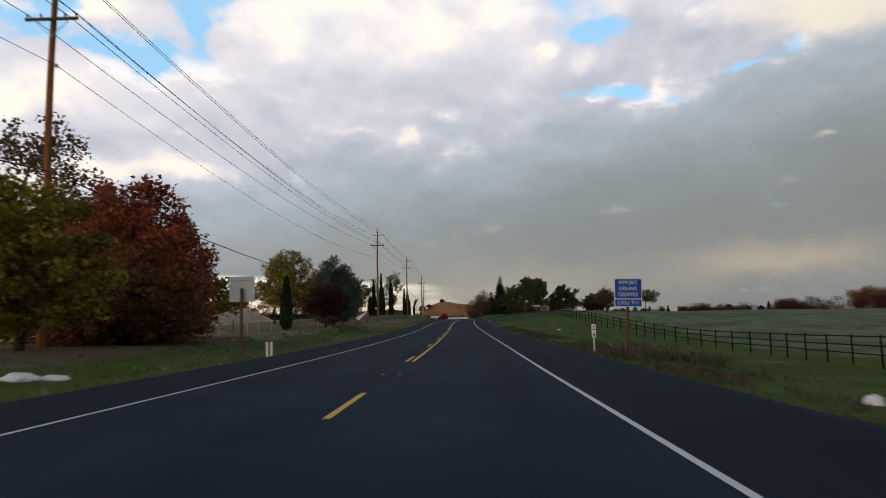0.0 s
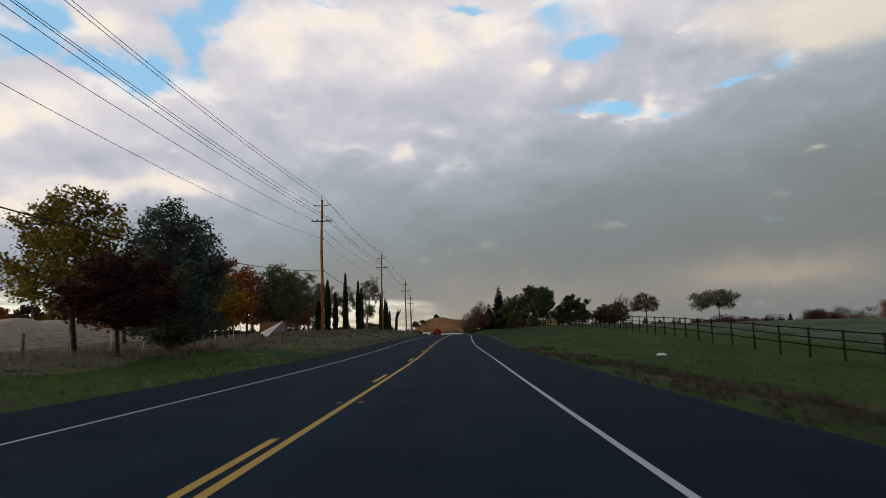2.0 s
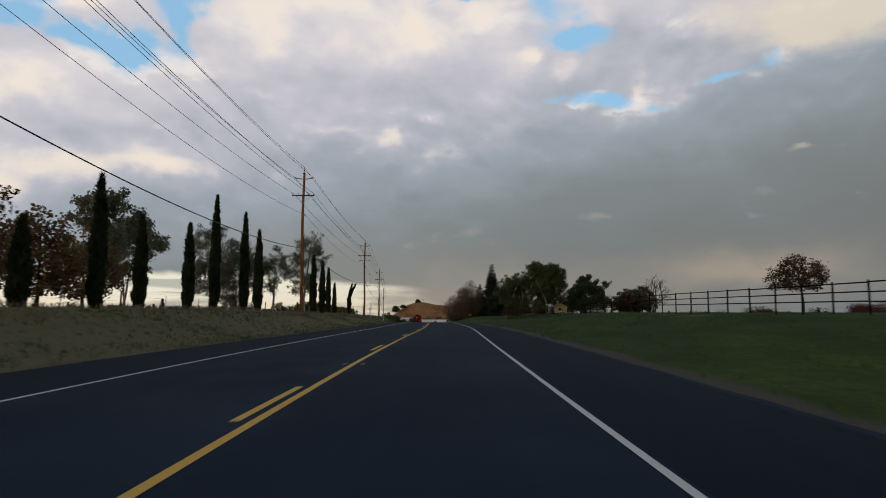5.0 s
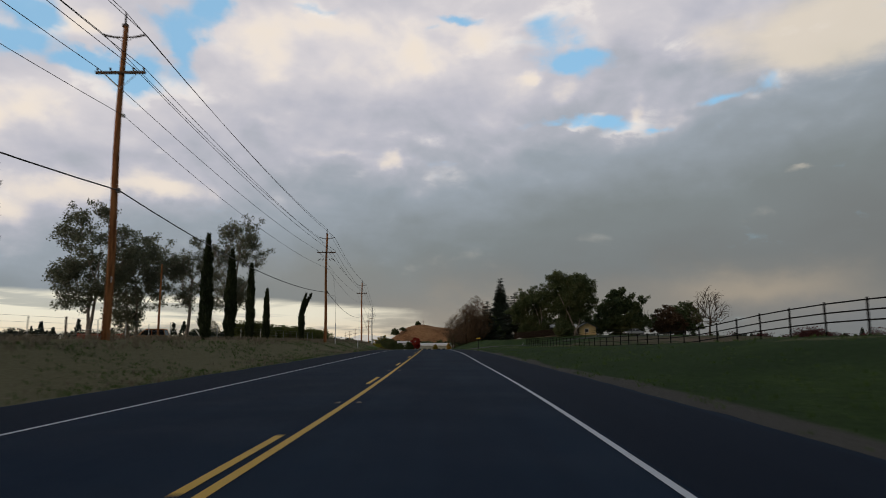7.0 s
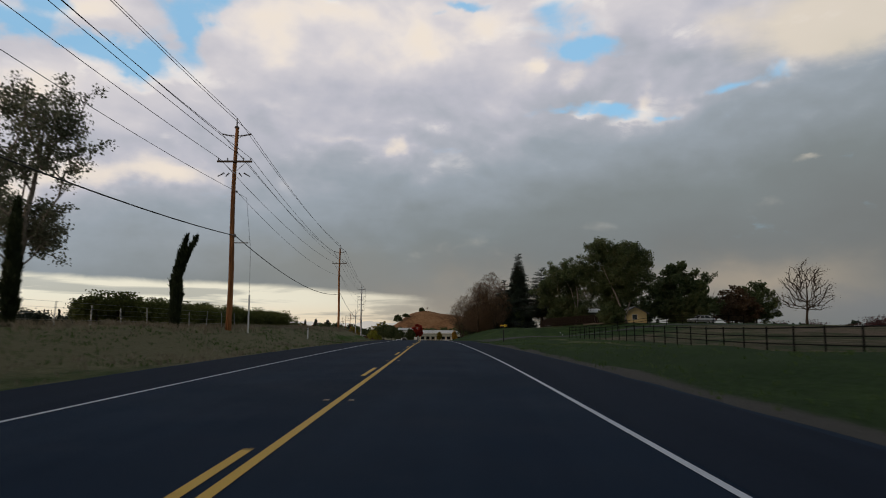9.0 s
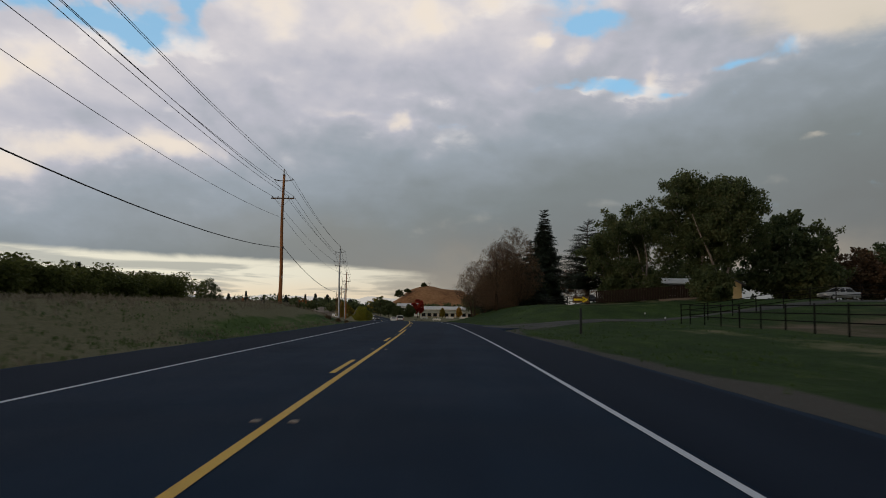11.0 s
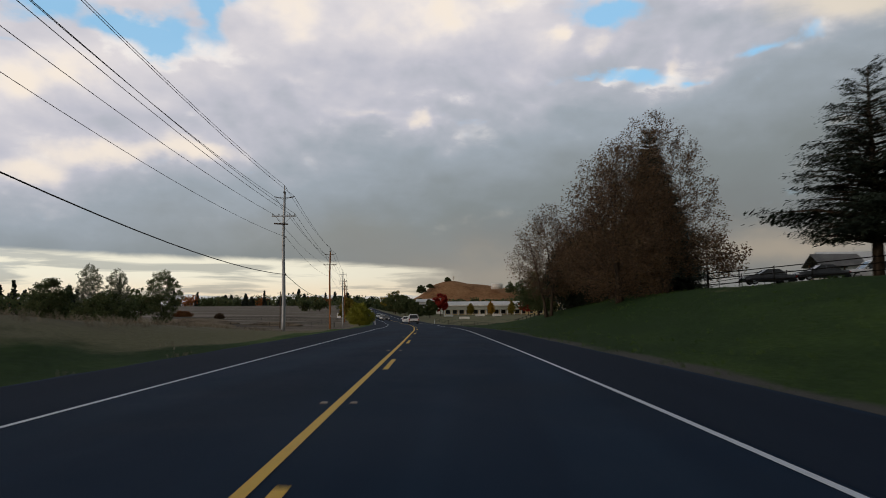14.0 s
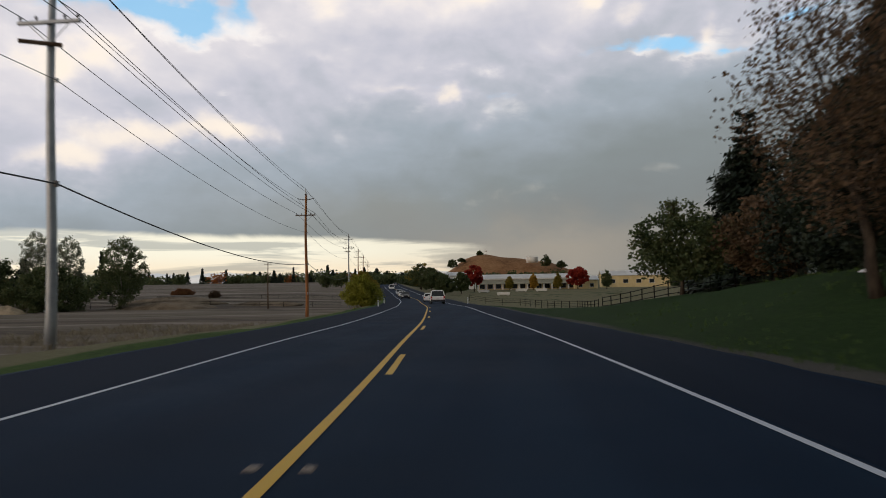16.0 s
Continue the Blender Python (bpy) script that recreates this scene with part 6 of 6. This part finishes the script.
def on_road(y, offset, turned=0):
    heading = math.degrees(math.atan2(-(road_x(y + 4) - road_x(y - 4)), 8))
    slope = math.degrees(math.atan2(road_z(y + 4) - road_z(y - 4), 8))
    return pose(road_x(y) + offset, y, road_z(y) - 0.02, slope * (-1 if turned else 1), 0, heading + turned)


car("suv", "white sport utility vehicle with dark windows driving away", on_road(410, 1.9), "car_white")
car("car", "white saloon car ahead of the utility vehicle", on_road(429, 1.4), "car_white", "saloon")
car("car", "dark saloon car approaching in the other lane", on_road(459, -1.8, 180), "car_dark", "saloon")
car("car", "white saloon car approaching in the other lane", on_road(475, -1.8, 180), "car_white", "saloon")
car("car", "pale saloon car approaching in the other lane", on_road(492, -1.8, 180), "car_silver", "saloon")
car("suv", "white utility vehicle approaching in the other lane", on_road(558, -1.8, 180), "car_white")
car("car", "silver saloon car far down the road", on_road(637.53, 2.0), "car_silver", "saloon")
for x, y, rz, paint, kind, label in ((24.37, 342.5, 85, "car_dark", "saloon", "dark saloon car parked behind the knoll"), (29.15, 342.34, 88, "car_dark", "saloon", "dark saloon car parked behind the knoll"), (33.99, 342.82, 84, "car_white", "suv", "white utility vehicle parked by the shed"), (44.6, 298.0, 100, "car_silver", "saloon", "silver saloon car parked by the house")):
    car("car", label, pose(x, y, land(x, y) + 0.02, 0, 0, rz), paint, kind, "cars parked by the house")


car("truck", "orange farm truck parked in the yard behind the cypresses", pose(-36.4, 224.5, land(-36.4, 224.5) + 0.02, 0, 0, 95), "machine_orange", "suv", "")

# ---------------------------------------------------------------- buildings


def gable(width, depth, eave, rise, over=0.5, thick=0.18):
    """Two roof slabs whose ridge runs along x."""
    out = []
    for side in (-1, 1):
        geo = Geo()
        y1, y0 = side * (depth / 2 + over), 0.0
        z1, z0 = eave - rise * over / (depth / 2), eave + rise
        x = width / 2 + over
        geo.face((-x, y0, z0 + thick), (x, y0, z0 + thick), (x, y1, z1 + thick), (-x, y1, z1 + thick))
        geo.face((-x, y0, z0), (-x, y1, z1), (x, y1, z1), (x, y0, z0))
        geo.face((-x, y1, z1), (-x, y1, z1 + thick), (x, y1, z1 + thick), (x, y1, z1))
        for s in (-x, x):
            geo.face((s, y0, z0), (s, y0, z0 + thick), (s, y1, z1 + thick), (s, y1, z1))
        out.append(geo)
    return out


def house(name, label, place, width, depth, eave, rise, wall, roof, openings, category="house"):
    root = thing(name, label, category, place)
    body = Geo().box((0, 0, eave / 2 - 0.3), (width, depth, eave + 0.6))
    for s in (-1, 1):
        body.face((s * width / 2, -depth / 2, eave), (s * width / 2, depth / 2, eave), (s * width / 2, 0, eave + rise))
    part("wall", body, wall, root)
    for geo in gable(width, depth, eave, rise):
        part("roof", geo, roof, root)
    for x, z, w, h, side in openings:
        if side == "front":
            at, size = (x, -depth / 2, z), (w, 0.14, h)
        else:
            at, size = (-width / 2, x, z), (0.14, w, h)
        win = part("window", Geo().box(at, (size[0] + 0.02, size[1] + 0.02, size[2] + 0.02)), "sign_white", root)
        if side == "front":
            part("pane", Geo().box((at[0], at[1] - 0.04, at[2]), (size[0] - 0.16, size[1], size[2] - 0.16)), "dark_glass", win)
        else:
            part("pane", Geo().box((at[0] - 0.04, at[1], at[2]), (size[0], size[1] - 0.16, size[2] - 0.16)), "dark_glass", win)
    return root


def build_buildings():
    z = land(38.33, 314.16) - 0.2
    house("house", "cream gabled house with low grey roof", pose(36.9, 314.6, z - 0.1, 0, 0, 86), 8.0, 4.2, 2.3, 1.1, "cream_wall", "roof_grey", ((-2.4, 1.4, 1.2, 1.1, "front"), (1.6, 1.4, 1.4, 1.2, "front"), (0.2, 1.5, 1.0, 1.0, "side")))
    z = land(27.79, 311.87) - 0.2
    house("house", "long low house with pale flat-pitched roof", pose(29.4, 313.6, z - 0.2, 0, 0, -4), 9.4, 7.0, 2.5, 0.7, "stucco_dark", "roof_pale", ((-3.2, 1.4, 1.4, 1.1, "front"), (0, 1.4, 1.4, 1.1, "front"), (3, 1.4, 1.4, 1.1, "front"), (0, 1.4, 1.2, 1.1, "side")))
    # board fence before the house
    fence = thing("board_fence", "dark brown close-boarded fence before the house", "fence")
    board = Geo().box((0, 0, 0.95), (0.17, 0.03, 1.5))
    first = None
    for k in range(74):
        x = 17.6 + k * 0.185
        y = 303.4 - k * 0.043
        place = pose(x, y, land(x, y) - 0.05, 0, random.uniform(-0.6, 0.6), -3)
        if first is None:
            first = part("board", board, "fence_brown", fence)
            first.matrix_basis = place
        else:
            share(first, fence, place)
    wall = Geo()
    rows = []
    for k in range(14):
        x = 24.2 + k * 0.5
        rows.append([(x, 299.4, land(x, 299.4) - 0.1), (x, 299.4, land(x, 299.4) + 0.2), (x, 299.7, land(x, 299.7) + 0.2), (x, 299.7, land(x, 299.7) - 0.1)])
    wall.grid(rows)
    tagged(new("garden_wall", wall.mesh("garden_wall", M["terracotta"])), "low terracotta garden wall along the bank", "wall", "", "structure")
    # open shed and white barn behind the knoll
    z = land(38.75, 355.75)
    house("barn", "low white barn with pale metal roof", pose(44.01, 359.24, z, 0, 0, -6), 12, 7, 2.6, 1.4, "white_wall", "roof_pale", ((-2, 1.4, 1.1, 1.0, "front"), (2.5, 1.4, 1.1, 1.0, "front"), (0, 1.4, 1.1, 1.0, "side")), "barn")
    shed = thing("open_shed", "small open shed with dark pitched roof on posts", "shed", pose(36.12, 353.14, land(36.12, 353.14), 0, 0, 0))
    for sx in (-1.9, 1.9):
        for sy in (-1.5, 1.5):
            part("post", Geo().box((sx, sy, 1.1), (0.14, 0.14, 2.3)), "post_wood", shed)
    for geo in gable(4.2, 3.4, 2.2, 1.1, 0.4, 0.1):
        part("roof", geo, "roof_grey", shed)
    # long white building
    z = -5.0
    long = thing("long_building", "long white low building with pale roof and arcade", "building", pose(1.67, 571.65, z, 0, 0, 1))
    part("wall", Geo().box((0, 4, 1.9), (36, 10, 4.0)), "cream_wall", long)
    lower = Geo()
    lower.face((-18.5, -4.5, 2.55), (18.5, -4.5, 2.55), (18.5, -0.6, 4.05), (-18.5, -0.6, 4.05))
    lower.face((-18.5, -4.5, 2.35), (-18.5, -0.6, 3.85), (18.5, -0.6, 3.85), (18.5, -4.5, 2.35))
    lower.face((-18.5, -4.5, 2.35), (18.5, -4.5, 2.35), (18.5, -4.5, 2.55), (-18.5, -4.5, 2.55))
    part("porch_roof", lower, "roof_sage", long, "grey-green porch roof")
    upper = Geo()
    upper.face((-18.4, -1.0, 4.45), (18.4, -1.0, 4.45), (18.4, 4, 6.0), (-18.4, 4, 6.0))
    upper.face((-18.4, 9, 4.45), (-18.4, 4, 6.0), (18.4, 4, 6.0), (18.4, 9, 4.45))
    for s in (-18.4, 18.4):
        upper.face((s, -1, 4.45), (s, 4, 6.0), (s, 9, 4.45))
    part("roof", upper, "roof_pale", long)
    part("fascia", Geo().box((0, -1.06, 4.25), (36.9, 0.12, 0.36)), "white_wall", long)
    pier = None
    for k in range(13):
        place = pose(-18 + k * 3, -4.2, 1.2)
        if pier is None:
            pier = part("column", Geo().box((0, 0, 0), (0.5, 0.4, 2.4)), "white_wall", long)
            pier.matrix_basis = place
        else:
            share(pier, long, place)
    for k in range(12):
        win = part("window", Geo().box((-16.5 + k * 3, -1.03, 1.7), (2.0, 0.1, 2.2)), "sign_white", long)
        part("pane", Geo().box((-16.5 + k * 3, -1.1, 1.7), (1.8, 0.1, 2.0)), "dark_glass", win)
    wing = house("side_building", "cream side building with pale roof", pose(22.73, 567.99, z, 0, 0, 0), 8, 8, 3.6, 1.2, "cream_wall", "roof_pale", ((-2, 1.6, 1.4, 1.4, "front"), (2, 1.6, 1.4, 1.4, "front")), "building")
    house("side_building", "long yellow building behind the lawn", pose(44.76, 591.78, z, 0, 0, 0), 26, 8, 5.0, 1.6, "cream_wall", "roof_pale", ((-9, 2.6, 2, 1.6, "front"), (-4, 2.6, 2, 1.6, "front"), (1, 2.6, 2, 1.6, "front"), (6, 2.6, 2, 1.6, "front")), "building")
    house("side_building", "white building beyond the bend", pose(-24.79, 600.93, z, 0, 0, 0), 12, 8, 6.0, 1.2, "white_wall", "roof_pale", ((-3, 4.2, 2, 1.2, "front"), (2, 4.2, 2, 1.2, "front")), "building")
    for x, y in ((-13.06, 532.3), (-1.16, 535.05), (5.26, 535.05), (-6.71, 509.43)):
        bench = thing("white_trough", "white box on the far lawn", "trough", pose(x, y, land(x, y)), "white boxes on the lawn")
        part("body", rounded(Geo().box((0, 0, 0.5), (3.6, 1.0, 0.7)), 0.05), "white_wall", bench)
        for s in (-1.3, 1.3):
            part("foot", Geo().box((s, 0, 0.1), (0.3, 0.8, 0.3)), "white_wall", bench)
    # tank and cross on the hill
    tank = thing("water_tank", "white round water tank on the hill", "tank", pose(25.5, 1150, 17.0))
    part("shell", Geo().tube([(0, 0, 0), (0, 0, 6.6), (0, 0, 7.2)], [7.4, 7.4, 6.8], 28), "white_wall", tank, "", True)
    cross = thing("hill_cross", "tall pale cross on the hilltop", "cross", pose(-31.59, 1182.87, 27))
    part("upright", Geo().box((0, 0, 4), (0.9, 0.9, 9)), "white_wall", cross)
    part("beam", Geo().box((0, 0, 6.2), (4.2, 0.9, 0.9)), "white_wall", cross)
    # farm machines beyond the cypresses
    for x, y, mat in ((-45.7, 232.0, "machine_red"),):
        m = thing("container", "rusty red steel container in the yard", "container", pose(x, y, land(x, y) - 0.9, 0, 0, 8))
        part("body", Geo().box((0, 0, 1.25), (6.0, 2.4, 2.4)), mat, m)
        for r in range(12):
            part("rib", Geo().box((-2.75 + r * 0.5, -1.22, 1.25), (0.16, 0.06, 2.2)), mat, m)
        for s in (-2.8, 2.8):
            part("corner_post", Geo().box((s, -1.2, 1.25), (0.2, 0.2, 2.5)), mat, m)


build_buildings()


def build_small_things():
    # white cabinet far beside the road
    cabinet = thing("utility_cabinet", "white metal utility cabinet on a low base", "cabinet", pose(-57.6, 551.0, land(-57.6, 551.0), 0, 0, -10))
    part("base", Geo().box((0, 0, 0.15), (3.6, 1.6, 0.4)), "roof_grey", cabinet)
    part("body", rounded(Geo().box((0, 0, 1.35), (3.4, 1.4, 2.1)), 0.05), "sign_white", cabinet)
    part("door", rounded(Geo().box((-0.8, -0.71, 1.35), (1.5, 0.05, 1.9)), 0.02), "sign_white", cabinet)
    part("door", rounded(Geo().box((0.8, -0.71, 1.35), (1.5, 0.05, 1.9)), 0.02), "sign_white", cabinet)
    # leaning pale pipe near the cypresses
    pipe = thing("leaning_pipe", "pale plastic pipe leaning in the dry grass", "pipe", pose(-29.5, 225.0, land(-29.5, 225.0)))
    part("tube", Geo().tube([(0, 0, -0.1), (-0.75, 0, 0.9), (-1.35, 0, 1.75)], 0.07, 8), "sign_white", pipe, "", True)
    part("collar", Geo().tube([(-0.70, 0, 0.84), (-0.80, 0, 0.97)], 0.09, 8), "sign_back", pipe)
    # small white lights beside the driveway
    for x, y in ((16.7, 279.4), (15.4, 269.6)):
        lamp = thing("garden_light", "small white garden light on a short stake", "lamp", pose(x, y, land(x, y) - 0.05), "lights along the driveway")
        part("stake", Geo().tube([(0, 0, 0), (0, 0, 0.32)], 0.02, 6), "black_paint", lamp)
        part("shade", Geo().tube([(0, 0, 0.30), (0, 0, 0.36), (0, 0, 0.44), (0, 0, 0.47)], [0.04, 0.055, 0.055, 0.02], 10), "sign_back", lamp)
    # a tarpaulin heap and low mounds in the dry field
    for k, (x, y, wide, tall, mat, name, label, cat) in enumerate(((-99.0, 436.0, 4.2, 1.5, "tarp", "tarpaulin_heap", "heap under a pale tan tarpaulin in the dry field", "heap"), (-104.5, 433.0, 0.9, 0.8, "sign_white", "sack", "white sack lying in the dry field", "sack"), (-62.0, 470.0, 9.0, 1.1, "mound", "earth_mound", "low mound of dry earth in the field", "mound"), (-78.0, 455.0, 12.0, 1.6, "mound", "earth_mound", "low mound of dry earth in the field", "mound"), (-88.0, 480.0, 14.0, 1.8, "mound", "earth_mound", "low mound of dry earth in the field", "mound"))):
        rows = []
        for a in range(13):
            row = []
            for c in range(33):
                u, v = math.pi * 0.5 * a / 12, 2 * math.pi * c / 32
                r = wide * (1 + 0.25 * noise.noise(Vector((math.cos(v) * 1.6, math.sin(v) * 1.6, u + k * 4))))
                h = tall * math.cos(u) ** 1.3 * (1 + 0.35 * noise.noise(Vector((r * math.cos(v) * math.sin(u) * 0.6, r * math.sin(v) * 0.6, k))))
                row.append((r * math.cos(v) * math.sin(u + 0.01), 0.45 * r * math.sin(v) * math.sin(u + 0.01), h - 0.15))
            rows.append(row)
        ob = tagged(new(name, Geo().grid(rows).mesh(name, M[mat], True)), label, cat, "mounds in the field" if name == "earth_mound" else "")
        ob.location = (x, y, land(x, y))


build_small_things()


# ---------------------------------------------------------------- grass


def build_grass():
    rng = np.random.default_rng(900)

    def tufts(name, label, mat, count, xs, ys, height, blades, accept):
        quads = []
        for _ in range(count):
            y = rng.uniform(*ys)
            o = rng.uniform(*xs)
            keep = accept(o, y)
            if rng.uniform() > keep:
                continue
            x = road_x(y) + o
            z = land(x, y) + 0.02 + 0.16 * noise.noise(Vector((x * 0.16, y * 0.16, 0)))
            tall = height * rng.uniform(0.5, 1.4)
            for _ in range(blades):
                a = rng.uniform(0, 6.283)
                d = rng.normal(0, 0.07, 2)
                lean_ = rng.normal(0, 0.35, 2) * tall
                h = tall * rng.uniform(0.6, 1.1)
                wx, wy = 0.010 * math.cos(a) + 0.006, 0.010 * math.sin(a)
                fx, fy = x + d[0], y + d[1]
                quads.append(((fx - wx, fy - wy, z - 0.05), (fx + wx, fy + wy, z - 0.05), (fx + lean_[0] * 0.5 + wx * 0.7, fy + lean_[1] * 0.5 + wy * 0.7, z + h * 0.65), (fx + lean_[0], fy + lean_[1], z + h)))
        root = tagged(thing(name, label, "grass"), kind="stuff")
        leaf_part("blades", np.array(quads).reshape(-1, 3), mat, root)

    def patch(o, y, s):
        return noise.noise(Vector((o * 0.35 + s, y * 0.12, s))) + 0.5

    tufts("grass", "short green grass on the left verge", "blade_green", 11000, (-12, -6.5), (2, 262), 0.085, 5, lambda o, y: patch(o, y, 1))
    tufts("grass", "tall dry grass on the left bank", "blade_dry", 14000, (-22, -10.5), (60, 366), 0.26, 5, lambda o, y: patch(o, y, 2) + 0.1)
    tufts("grass", "short green grass on the paddock side", "blade_green", 10000, (6.5, 17.5), (2, 350), 0.085, 5, lambda o, y: patch(o, y, 3))
    tufts("weeds", "low brown dead weeds along the edge of the asphalt", "blade_brown", 3200, (6.3, 8.4), (4, 92), 0.13, 7, lambda o, y: 1.5 * patch(o * 2, y * 2, 4) - 0.25)
    tufts("weeds", "dead brown weeds round the foot of the road sign", "blade_brown", 340, (6.6, 9.2), (22, 33), 0.34, 8, lambda o, y: patch(o * 2, y * 3, 5) + 0.1)
    tufts("grass", "pale dry stalks round the foot of the road sign", "blade_dry", 60, (7.4, 9.4), (25, 31), 0.36, 6, lambda o, y: patch(o, y, 4))
    tufts("grass", "thin dry weeds along the edge of the asphalt", "blade_dry", 2500, (-8.2, -6.3), (2, 302), 0.15, 5, lambda o, y: patch(o, y, 6))


build_grass()
